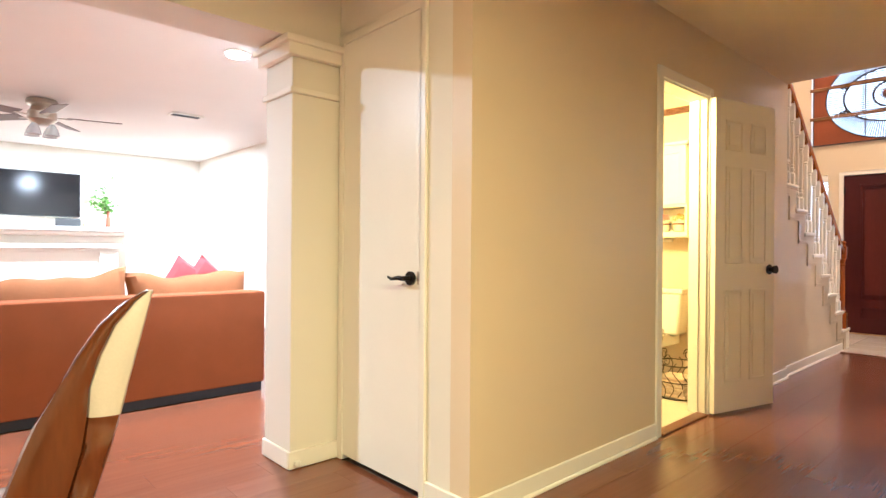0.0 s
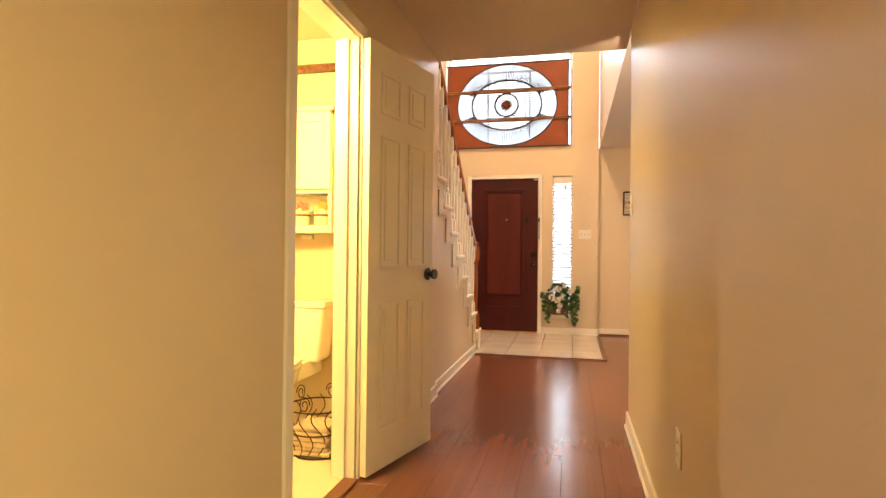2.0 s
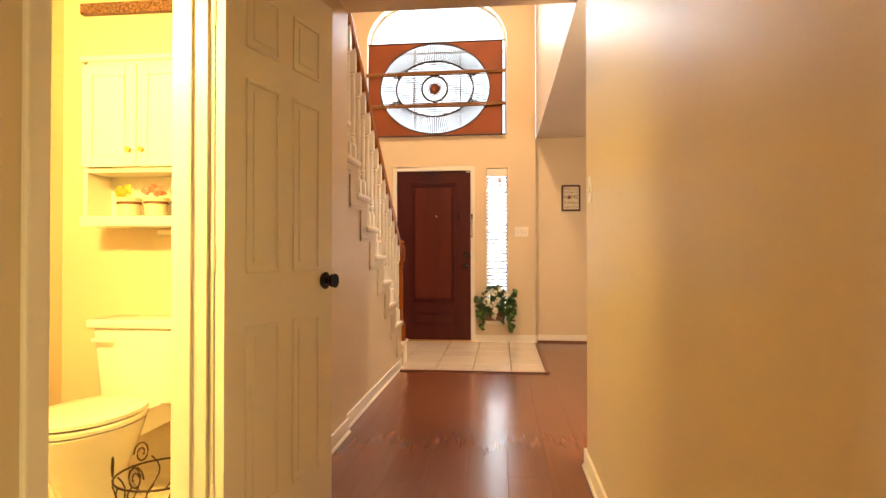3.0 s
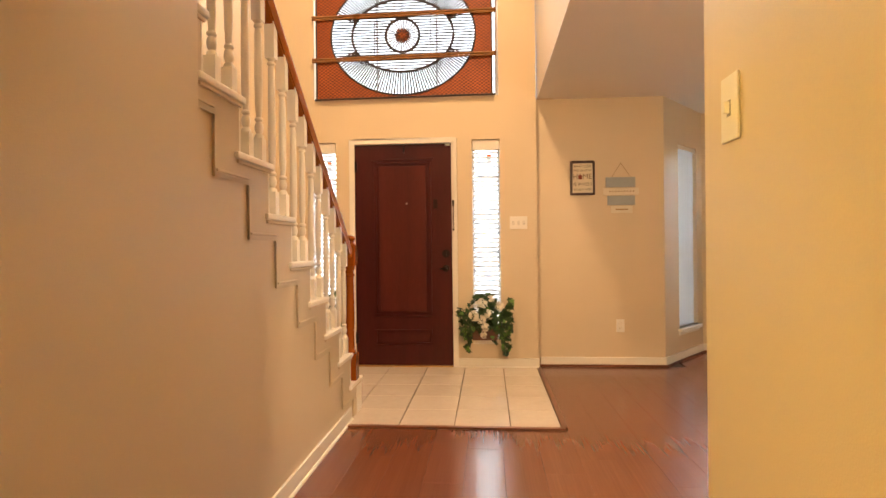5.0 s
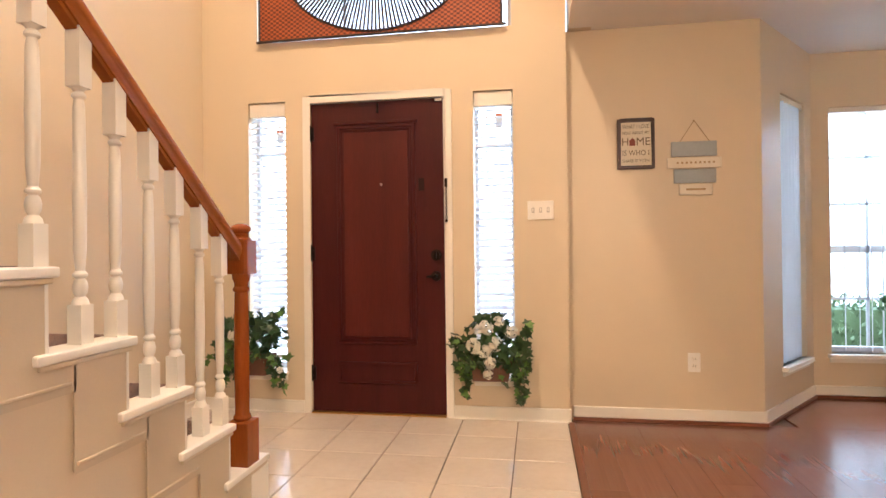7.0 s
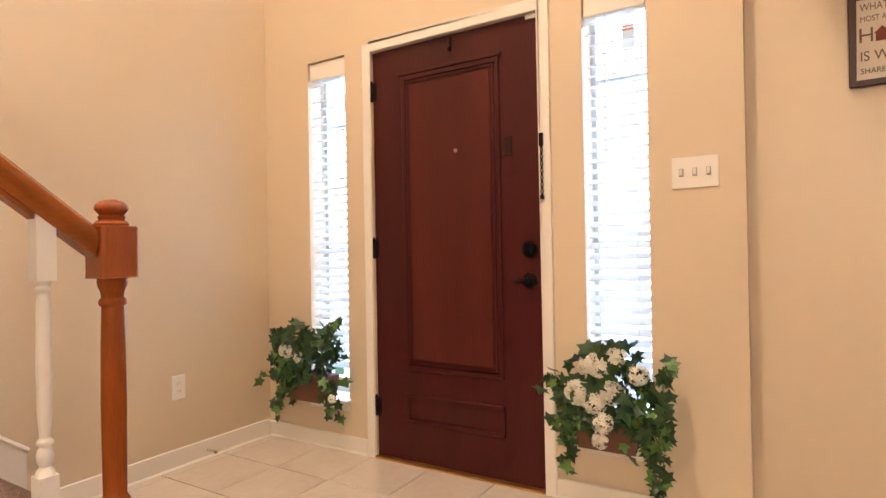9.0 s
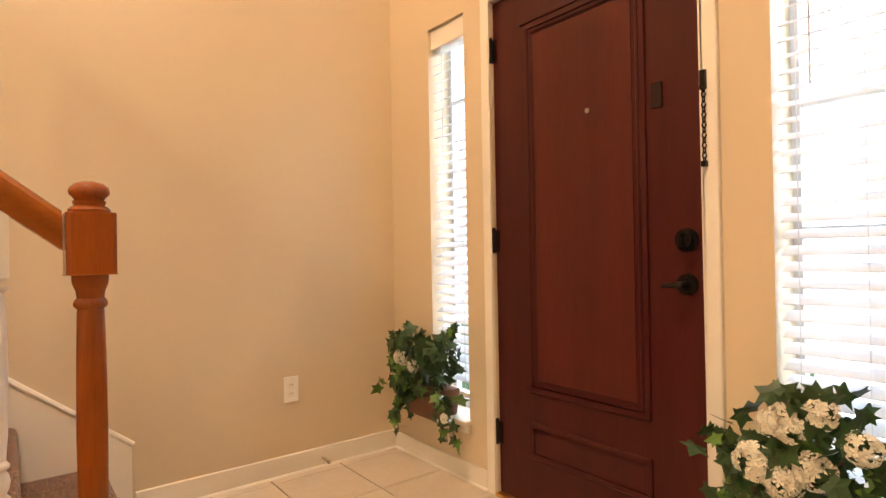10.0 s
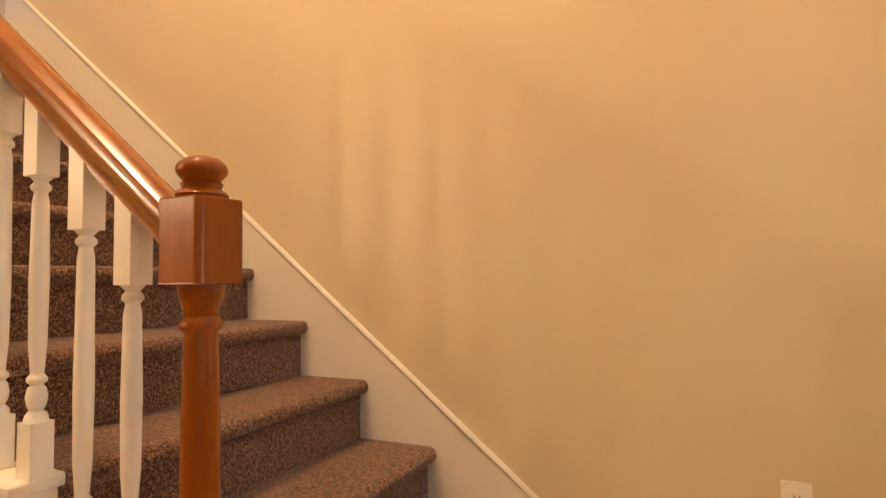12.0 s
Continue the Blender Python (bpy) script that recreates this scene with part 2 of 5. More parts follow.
DARKBASE = mat("dark_sofa_base", (0.012, 0.013, 0.02), 0.8, 0.2, 8, 100, 0.1)
SCREEN = mat("black_tv_screen", (0.008, 0.008, 0.009), 0.12, 0.1, 4, 40, 0.0)
STEEL = mat("brushed_nickel", (0.45, 0.40, 0.33), 0.3, 0.1, 10, 90, 0.03, metal=0.9)
BLADE = mat("grey_brown_blade", (0.16, 0.13, 0.115), 0.45, 0.2, 6, 40, 0.05)
FROST = mat("frosted_shade", (0.78, 0.78, 0.76), 0.25, 0.04, 8, 60, 0.0, trans=0.35)
LENS = glow_mat("lit_downlight_lens", (1.0, 0.96, 0.88), 14.0)
HOT = glow_mat("frosted_lamp_shade", WARM, 6.0)
VANITY = glow_mat("vanity_shade", AMBER, 8.0)
PORCELAIN = mat("white_porcelain", (0.82, 0.79, 0.70), 0.12, 0.02, 4, 40, 0.0, coat=0.4)
CABINET = mat("cream_cabinet_paint", (0.80, 0.76, 0.64), 0.35, 0.03, 6, 90, 0.05)
FROSTGLASS = mat("frosted_cabinet_glass", (0.74, 0.74, 0.66), 0.22, 0.05, 30, 140, 0.1)
IRON = mat("dark_wire", (0.035, 0.02, 0.014), 0.5, 0.2, 20, 90, 0.1, metal=0.5)
PAPER = mat("printed_cloth", (0.50, 0.20, 0.06), 0.8, 0.4, 34, 120, 0.1, col2=(0.88, 0.80, 0.62))
TIN = mat("white_pot", (0.72, 0.62, 0.45), 0.4, 0.1, 12, 60, 0.05)
CHAIRWOOD = mat("glossy_dark_chair_wood", (0.035, 0.008, 0.002), 0.12, 0.3, 4, 30, 0.03, stretch=(4, 4, 0.6), col2=(0.13, 0.034, 0.006), coat=0.8)
CHAIRPAD = mat("grey_beige_pad", (0.42, 0.37, 0.31), 0.6, 0.1, 8, 160, 0.1)
FRAMEWOOD = mat("dark_picture_frame", (0.045, 0.018, 0.012), 0.45, 0.25, 10, 60, 0.1)
CREAMPAPER = mat("cream_board", (0.74, 0.68, 0.55), 0.7, 0.05, 10, 90, 0.05)
GREYPAPER = mat("grey_blue_board", (0.36, 0.40, 0.42), 0.7, 0.12, 14, 90, 0.1)
INK = mat("olive_lettering", (0.16, 0.12, 0.06), 0.7, 0.15, 20, 90, 0.0)
INKRED = mat("brown_house_mark", (0.20, 0.045, 0.03), 0.7, 0.15, 20, 90, 0.0)
TWINE = mat("jute_twine", (0.38, 0.27, 0.14), 0.9, 0.2, 40, 120, 0.2)
ORANGE = mat("orange_sticker", (0.75, 0.20, 0.05), 0.6, 0.05, 20, 60, 0.0)
LAWN = mat("lawn", (0.10, 0.16, 0.05), 0.9, 0.3, 2, 60, 0.4)
DOORPLATE = mat("dark_bronze_plate", (0.022, 0.010, 0.008), 0.7, 0.2, 20, 90, 0.1, spec=0.2)
HEDGE = mat("hedge_leaf", (0.14, 0.21, 0.10), 0.6, 0.3, 12, 60, 0.2, col2=(0.28, 0.38, 0.19))
SILVER = mat("door_stop_spring", (0.5, 0.42, 0.3), 0.3, 0.1, 20, 60, 0.0, metal=0.9)


# ---- building blocks ----
def box(bm, x0, x1, y0, y1, z0, z1):
    v = [bm.verts.new(p) for p in ((x0, y0, z0), (x1, y0, z0), (x1, y1, z0), (x0, y1, z0), (x0, y0, z1), (x1, y0, z1), (x1, y1, z1), (x0, y1, z1))]
    for f in ((0, 3, 2, 1), (4, 5, 6, 7), (0, 1, 5, 4), (1, 2, 6, 5), (2, 3, 7, 6), (3, 0, 4, 7)):
        bm.faces.new([v[i] for i in f])


def boxes(*dims):
    bm = bmesh.new()
    for d in dims:
        box(bm, *d)
    return bm


def soft(bm, width, segments=2):
    bmesh.ops.remove_doubles(bm, verts=bm.verts, dist=1e-5)
    bmesh.ops.bevel(bm, geom=list(bm.edges), offset=width, segments=segments, profile=0.6, affect="EDGES", clamp_overlap=True)
    return bm


def prism(bm, pts, axis, a, b):
    """A closed outline of (u, w) pairs pulled along an axis from a to b."""
    def at(u, w, c):
        return {"x": (c, u, w), "y": (u, c, w), "z": (u, w, c)}[axis]
    lo = [bm.verts.new(at(u, w, a)) for u, w in pts]
    hi = [bm.verts.new(at(u, w, b)) for u, w in pts]
    bm.faces.new(lo)
    bm.faces.new(hi)
    for i in range(len(pts)):
        j = (i + 1) % len(pts)
        bm.faces.new((lo[i], lo[j], hi[j], hi[i]))


def lathe(bm, prof, cx, cy, seg=24):
    """Radius and height pairs turned about an upright axis."""
    rings = []
    for r, z in prof:
        rings.append([bm.verts.new((cx + r * math.cos(2 * math.pi * i / seg), cy + r * math.sin(2 * math.pi * i / seg), z)) for i in range(seg)])
    for a, b in zip(rings, rings[1:]):
        for i in range(seg):
            j = (i + 1) % seg
            bm.faces.new((a[i], a[j], b[j], b[i]))
    bm.faces.new(rings[0][::-1])
    bm.faces.new(rings[-1])


def tube(bm, pts, r, seg=8):
    """A round bar along points."""
    pts = [Vector(p) for p in pts]
    rings = []
    for i, p in enumerate(pts):
        d = (pts[min(i + 1, len(pts) - 1)] - pts[max(i - 1, 0)]).normalized()
        s = d.cross(Vector((0, 0, 1)))
        if s.length < 1e-3:
            s = d.cross(Vector((0, 1, 0)))
        s.normalize()
        u = s.cross(d)
        rr = r[i] if isinstance(r, (list, tuple)) else r
        rings.append([bm.verts.new(p + (s * math.cos(2 * math.pi * k / seg) + u * math.sin(2 * math.pi * k / seg)) * rr) for k in range(seg)])
    for a, b in zip(rings, rings[1:]):
        for k in range(seg):
            j = (k + 1) % seg
            bm.faces.new((a[k], a[j], b[j], b[k]))
    bm.faces.new(rings[0][::-1])
    bm.faces.new(rings[-1])


def mesh_of(bm, name, material, smooth=False):
    bmesh.ops.recalc_face_normals(bm, faces=bm.faces)
    me = bpy.data.meshes.new(name)
    bm.to_mesh(me)
    bm.free()
    me.materials.append(material)
    if smooth:
        for p in me.polygons:
            p.use_smooth = True
        me.set_sharp_from_angle(angle=radians(35))
    return me


def structure(name, bm, material, label="", category="", smooth=False):
    ob = new(name, mesh_of(bm, name, material, smooth))
    return tagged(ob, label, category or name.split("_")[0], kind="structure")


def solid(name, bm, material, label, category, group="", smooth=False, kind=""):
    return tagged(new(name, mesh_of(bm, name, material, smooth)), label, category, group, kind)


def thing(name, label, category, at=(0, 0, 0), group="", kind=""):
    ob = new(name)
    ob.location = at
    ob.empty_display_size = 0.1
    return tagged(ob, label, category, group, kind)


def part(name, bm, material, parent, label="", smooth=False):
    """A mesh in world measures, hung under a thing or a part."""
    ob = new(name, mesh_of(bm, name, material, smooth))
    root = parent
    off = Vector((0, 0, 0))
    while root is not None:
        off += root.location
        root = root.parent
    ob.data.transform(Matrix.Translation(-off))
    ob.parent = parent
    if label:
        ob["label"] = label
    return ob


def wall_y(bm, x0, x1, y0, y1, z0, z1, holes=()):
    """A wall whose length runs along x; holes are (x0, x1, z0, z1), in order."""
    at = x0
    for a, b, c, d in holes:
        box(bm, at, a, y0, y1, z0, z1)
        if c > z0:
            box(bm, a, b, y0, y1, z0, c)
        if d < z1:
            box(bm, a, b, y0, y1, d, z1)
        at = b
    box(bm, at, x1, y0, y1, z0, z1)


def wall_x(bm, y0, y1, x0, x1, z0, z1, holes=()):
    """A wall whose length runs along y; holes are (y0, y1, z0, z1), in order."""
    at = y0
    for a, b, c, d in holes:
        box(bm, x0, x1, at, a, z0, z1)
        if c > z0:
            box(bm, x0, x1, a, b, z0, c)
        if d < z1:
            box(bm, x0, x1, a, b, d, z1)
        at = b
    box(bm, x0, x1, at, y1, z0, z1)


# ---- plan ----
DW = 9.41          # inner face of the entrance wall
PW = 9.492         # inner face of the front room's end wall
RW = 1.200         # hall's right-hand wall face
LW = 2.508          # hall's left-hand wall face
STW = 2.535        # face of the wall below the stairs
SW = 3.635         # wall beside the stairs
TOP = 5.3          # foyer ceiling
HC = 2.44          # hall ceiling
VOID = 5.90        # where the hall ceiling stops and the foyer opens up
END = 5.522        # end of the hall's right-hand wall

# entrance wall, with two sidelights, the doorway and the arched window
bm = bmesh.new()
T = DW + 0.16
wall_x(bm, 1.215, SW + 0.15, DW, T, 0, 2.455, [(1.542, 1.791, 0.27, 2.06), (1.975, 2.868, 0, 2.045), (3.042, 3.304, 0.27, 2.06)])
CY, HW, SPRING, RISE = 2.39, 0.845, 3.50, 0.66
box(bm, DW, T, 1.215, CY - HW, 2.455, TOP)
box(bm, DW, T, CY + HW, SW + 0.15, 2.455, TOP)
arch = [(CY - HW * math.cos(math.pi * i / 28), SPRING + RISE * math.sin(math.pi * i / 28) ** 0.8) for i in range(29)]
for (a, b), (c, d) in zip(arch, arch[1:]):
    prism(bm, [(a, b), (c, d), (c, TOP), (a, TOP)], "x", DW, T)
structure("wall_east", bm, PAINT, "beige painted entrance wall with arched window above the door", "wall")

bm = boxes((VOID - 0.6, T, SW, SW + 0.15, 0, TOP))
box(bm, 3.4, VOID - 0.6, SW + 0.07, SW + 0.22, 2.44, TOP)
structure("wall_north", bm, PAINT, "beige painted stairwell wall", "wall")

# hall left-hand wall with the bathroom doorway
bm = bmesh.new()
wall_y(bm, 2.19, 5.22, LW, LW + 0.11, 0, HC, [(3.717, 4.351, 0, 2.045)])
box(bm, 5.22, VOID + 0.02, LW, LW + 0.11, 0, HC)
box(bm, 3.4, VOID, LW, LW + 0.11, HC, TOP)
structure("wall_hall_left", bm, PAINT, "beige painted hall wall with a bathroom doorway", "wall")

# wall below the stairs, stepped under the treads
RUN, RISER, N1X, N1Z = 0.260, 0.200, 8.050, 0.213
STEPS = 11


def nose(k):
    return N1X - RUN * (k - 1), N1Z + RISER * (k - 1)


OVER, LIFT = 0.030, 0.016   # tread ends against the carpet's steps


bm = bmesh.new()
for k in range(1, 10):
    x, z = nose(k)
    box(bm, VOID + 0.02 if k == 9 else x + OVER - 0.05 - RUN, x + OVER - 0.05, STW, STW + 0.10, 0, z - 0.035)
structure("wall_under_stairs", bm, PAINT, "beige painted wall below the staircase", "wall")

# hall right-hand wall and the wall over the front room's opening
bm = boxes((2.03, END, RW - 0.12, RW, 0, HC))
structure("wall_hall_right", soft(bm, 0.006), PAINT, "beige satin-painted hall wall ending at the foyer", "wall")
bm = boxes((END, PW + 0.14, RW - 0.14, RW, 2.42, TOP))
structure("wall_over_opening", bm, PAINT, "beige wall above the front room opening", "wall")
bm = boxes((VOID - 0.12, VOID, RW, LW, HC, TOP), (VOID - 0.7, VOID - 0.62, LW + 0.11, SW, 2.9, TOP))
structure("wall_upper_landing", bm, PAINT, "beige wall above the hall ceiling", "wall")

# front room
BAY_X, BAY_A, BAY_B, BAY_C = 10.231, -0.512, -1.580, -2.174
bm = bmesh.new()
box(bm, PW, PW + 0.14, 0.082, 1.2152, 0, 2.42)
box(bm, PW, PW + 0.14, -3.4, BAY_C, 0, 2.42)
structure("wall_front_room_east", bm, PAINT, "beige painted wall hung with two small signs", "wall")
bm = bmesh.new()
wall_x(bm, BAY_B, BAY_A, BAY_X, BAY_X + 0.14, 0, 2.42, [(-1.465, -0.628, 0.31, 2.04)])
structure("wall_bay_front", bm, PAINT, "beige bay wall with a wide window", "wall")


def slanted(bm, p, q, t, z0, z1, s0=0.0, s1=1.0):
    """A wall piece between fractions of the line p to q, t thick to its outer side."""
    p, q = Vector(p), Vector(q)
    d = q - p
    n = Vector((-d.y, d.x)).normalized()
    if n.x < 0:
        n = -n
    a, b = p + d * s0, p + d * s1
    pts = [(a.x, a.y), (b.x, b.y), (b.x + n.x * t, b.y + n.y * t), (a.x + n.x * t, a.y + n.y * t)]
    prism(bm, pts, "z", z0, z1)


for tag, p, q in (("wall_bay_left", (PW, 0.082), (BAY_X, BAY_A)), ("wall_bay_right", (PW, BAY_C), (BAY_X, BAY_B))):
    bm = bmesh.new()
    slanted(bm, p, q, 0.12, 0, 2.42, 0, 0.345)
    slanted(bm, p, q, 0.12, 0, 2.42, 0.85, 1)
    slanted(bm, p, q, 0.12, 0, 0.305, 0.345, 0.85)
    slanted(bm, p, q, 0.12, 2.04, 2.42, 0.345, 0.85)
    structure(tag, bm, PAINT, "beige slanted bay wall with a narrow window", "wall")
structure("wall_front_room_south", boxes((4.3, PW + 0.14, -3.54, -3.4, 0, 2.42)), PAINT, "beige front room wall", "wall")
structure("wall_front_room_west", boxes((4.3, 4.42, -3.4, RW - 0.12, 0, 2.42)), PAINT, "beige front room wall", "wall")
structure("ceiling_front_room", boxes((4.3, 10.6, -3.54, RW - 0.14, 2.42, 2.54), (END + 0.002, DW, RW - 0.14, RW + 0.002, 2.410, 2.4196)), WHITE_CEIL, "white textured front room ceiling", "ceiling")

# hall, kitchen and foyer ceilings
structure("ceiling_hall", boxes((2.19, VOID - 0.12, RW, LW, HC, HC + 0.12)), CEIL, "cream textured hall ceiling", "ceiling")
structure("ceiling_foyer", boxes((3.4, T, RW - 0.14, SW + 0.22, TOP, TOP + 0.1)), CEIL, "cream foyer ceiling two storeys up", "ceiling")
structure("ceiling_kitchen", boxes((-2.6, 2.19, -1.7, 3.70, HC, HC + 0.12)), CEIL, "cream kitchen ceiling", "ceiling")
structure("wall_kitchen_east", boxes((2.03, 2.15, -1.7, RW - 0.12, 0, HC)), PAINT, "beige kitchen wall", "wall")
structure("wall_kitchen_south", boxes((-2.6, 2.15, -1.82, -1.7, 0, HC)), PAINT, "beige kitchen wall", "wall")
structure("wall_west", boxes((-2.72, -2.6, -1.82, 10.6, 0, HC)), PAINT, "beige outer wall", "wall")

# closet block and the pillar at its end
bm = bmesh.new()
wall_x(bm, LW + 0.11, 3.445, 2.19, 2.30, 0, HC, [(2.79, 3.40, 0, 2.08)])
structure("wall_closet", bm, LIVING, "cream closet wall", "wall")
structure("wall_closet_back", boxes((3.30, 3.40, LW + 0.11, 3.75, 0, HC), (2.30, 3.30, 3.36, 3.445, 0, HC)), LIVING, "cream closet wall", "wall")
PX0, PX1, PY0, PY1 = 1.925, 2.19, 3.446, 3.72
structure("pillar", soft(boxes((PX0, PX1, PY0, PY1, 0, 2.06)), 0.006), LIVING, "cream square pillar with white mouldings", "pillar")
structure("header_beam", boxes((-2.6, 3.94, 3.446, PY1, 2.062, HC)), LIVING, "cream beam over the living room opening", "beam")

# living room
structure("wall_living_east", boxes((3.94, 4.06, 3.62, 10.6, 0, HC)), LIVING, "pale cream living room wall", "wall")
structure("wall_living_north", boxes((-2.6, 3.94, 10.45, 10.6, 0, HC)), LIVING, "pale cream wall behind the fireplace", "wall")
structure("wall_living_south", boxes((2.19, 3.94, PY1 - 0.1, PY1 - 0.002, 0, 2.06)), LIVING, "pale cream living room wall", "wall")
structure("ceiling_living", boxes((-2.6, 4.06, 3.70, 10.6, HC + 0.002, HC + 0.12)), WHITE_CEIL, "white living room ceiling", "ceiling")

# bathroom shell
structure("wall_bathroom_east", boxes((5.22, 5.30, LW + 0.11, 3.72, 0, 2.40)), PAINT, "cream bathroom wall behind the toilet", "wall")
structure("wall_bathroom_north", boxes((3.40, 5.22, 3.72, 3.80, 0, 2.40)), PAINT, "cream bathroom wall", "wall")
structure("ceiling_bathroom", boxes((3.40, 5.22, LW + 0.11, 3.72, 2.40, 2.41)), CEIL, "cream bathroom ceiling", "ceiling")
structure("floor_bathroom", boxes((3.40, 5.22, LW + 0.02, 3.72, -0.05, 0.006)), BTILE, "cream bathroom floor tiles", "floor")
structure("floor_landing", boxes((3.4, 5.20, LW + 0.11, SW + 0.07, 2.412, 2.45)), CARPET, "brown carpeted upper landing", "floor")

# ground outside
bm = boxes((-400, 400, -400, 400, -0.35, -0.16))
structure("ground", bm, LAWN, "green lawn around the house", "ground")
bm = boxes((-2.6, 9.55, -3.5, 10.6, -0.15, -0.012))
box(bm, 9.55, 10.35, -2.75, 0.15, -0.15, -0.012)
structure("floor", bm, GROUT, "brown underlay below the laminate boards and tiles", "floor")

# baseboards
BB, BT = 0.088, 0.014


def baseboard(name, dims, shoe="", label="white painted baseboard"):
    x0, x1, y0, y1, z0, z1 = dims
    bm = soft(boxes(dims), 0.004, 1)
    if shoe:
        e = 0.011
        quarter = [(0, 0), (e, 0), (e * 0.92, e * 0.55), (e * 0.55, e * 1.1), (0, e * 1.4)]
        if shoe == "y":
            prism(bm, [(y0 + 0.001 - a, z0 + b) for a, b in quarter], "x", x0, x1)
        elif shoe == "+y":
            prism(bm, [(y1 - 0.001 + a, z0 + b) for a, b in quarter], "x", x0, x1)
        else:
            prism(bm, [(x0 + 0.001 - a, z0 + b) for a, b in quarter], "y", y0, y1)
    return structure(name, bm, TRIM, label, "baseboard")


baseboard("baseboard_hall_left_1", (2.20, 3.662, LW - BT, LW - 0.001, 0.002, BB), "y")
baseboard("baseboard_hall_left_2", (4.406, VOID + 0.02, LW - BT, LW - 0.001, 0.002, BB), "y")
baseboard("baseboard_stairs", (VOID + 0.021, 7.82, STW - BT, STW - 0.001, 0.002, BB), "y")
baseboard("baseboard_hall_right", (2.04, END, RW + 0.001, RW + BT, 0.002, BB), "+y")
baseboard("baseboard_hall_end", (END + 0.001, END + BT, RW - 0.13, RW + BT, 0.002, BB))
baseboard("baseboard_foyer_left", (8.20, DW - BT, SW - BT, SW - 0.001, 0.002, BB + 0.012), "y")
baseboard("baseboard_door_left", (DW - BT, DW - 0.001, 2.918, SW - 0.001, 0.002, BB), "x")
baseboard("baseboard_door_right", (DW - BT, DW - 0.001, 1.205, 1.926, 0.002, BB), "x")
baseboard("baseboard_front_room", (PW - BT, PW - 0.001, 0.075, RW - 0.01, 0.02, BB))
baseboard("baseboard_bay", (BAY_X - BT, BAY_X - 0.001, BAY_B, BAY_A, 0.02, BB))
baseboard("baseboard_pillar_south", (PX0 - BT, PX1 - 0.004, PY0 - BT, PY0 - 0.001, 0.002, BB))
baseboard("baseboard_pillar_west", (PX0 - BT, PX0 - 0.001, PY0, PY1, 0.002, BB))
bm = bmesh.new()
slanted(bm, (PW - 0.012, 0.074), (BAY_X - 0.012, BAY_A - 0.008), 0.012, 0.02, BB)
structure("baseboard_bay_slant", bm, TRIM, "white painted baseboard", "baseboard")
structure("shoe_moulding_front", boxes((PW - 0.024, PW - 0.002, 0.075, RW - 0.01, 0.002, 0.02)), SHOE, "brown shoe moulding below the baseboard", "trim")
structure("shoe_moulding_bay", boxes((BAY_X - 0.024, BAY_X - 0.002, BAY_B, BAY_A, 0.002, 0.02)), SHOE, "brown shoe moulding below the baseboard", "trim")
bm = bmesh.new()
slanted(bm, (PW - 0.022, 0.068), (BAY_X - 0.022, BAY_A - 0.014), 0.02, 0.002, 0.02)
structure("shoe_moulding_slant", bm, SHOE, "brown shoe moulding below the baseboard", "trim")
structure("wood_strip_front", soft(boxes((7.668, 7.708, 1.205, STW - BT, 0.003, 0.012)), 0.004), SHOE, "brown wooden strip where tiles meet boards", "trim")
structure("wood_strip_side", soft(boxes((7.709, DW - BT, 1.190, 1.225, 0.003, 0.011)), 0.004), SHOE, "brown wooden strip where tiles meet boards", "trim")

# pillar mouldings
for nm, z0, z1, grow in (("pillar_crown", 1.97, 2.06, 0.035), ("pillar_crown_top", 2.025, 2.06, 0.055), ("pillar_neck", 1.795, 1.825, 0.018)):
    bm = boxes((PX0 - grow, PX1 - 0.003, PY0 - grow, PY1 + grow, z0, z1))
    structure("trim_" + nm, soft(bm, 0.01), TRIM, "white moulding round the pillar", "trim")

# ---- entrance door ----
bm = bmesh.new()
box(bm, DW - 0.016, DW + 0.06, 1.926, 1.974, 0.002, 2.080)
box(bm, DW - 0.016, DW + 0.06, 2.869, 2.917, 0.002, 2.080)
box(bm, DW - 0.016, DW + 0.06, 1.974, 2.869, 2.034, 2.080)
structure("door_casing", soft(bm, 0.006), TRIM, "white painted casing round the entrance door", "trim")
bm = boxes((DW + 0.06, T + 0.02, 1.93, 1.974, 0, 2.09), (DW + 0.06, T + 0.02, 2.869, 2.91, 0, 2.09))
structure("door_jamb", bm, TRIM, "white painted door jamb", "trim")

door = thing("door_1", "closed dark mahogany panelled entrance door", "door", (DW, 2.42, 0), kind="structure")
DX = DW + 0.012
D0, D1 = 1.977, 2.866
slab = part("door_leaf", soft(boxes((DX, DX + 0.045, D0, D1, 0.018, 2.032)), 0.002), MAHOG, door)


def ring(bm, x, y0, y1, z0, z1, w, h, bow=0.0):
    """A raised moulding frame on a face that looks to -x."""
    for a in ((y0, y1, z0, z0 + w), (y0, y1, z1 - w, z1), (y0, y0 + w, z0 + w, z1 - w), (y1 - w, y1, z0 + w, z1 - w)):
        box(bm, x - h, x + 0.001, a[0], a[1], a[2], a[3])


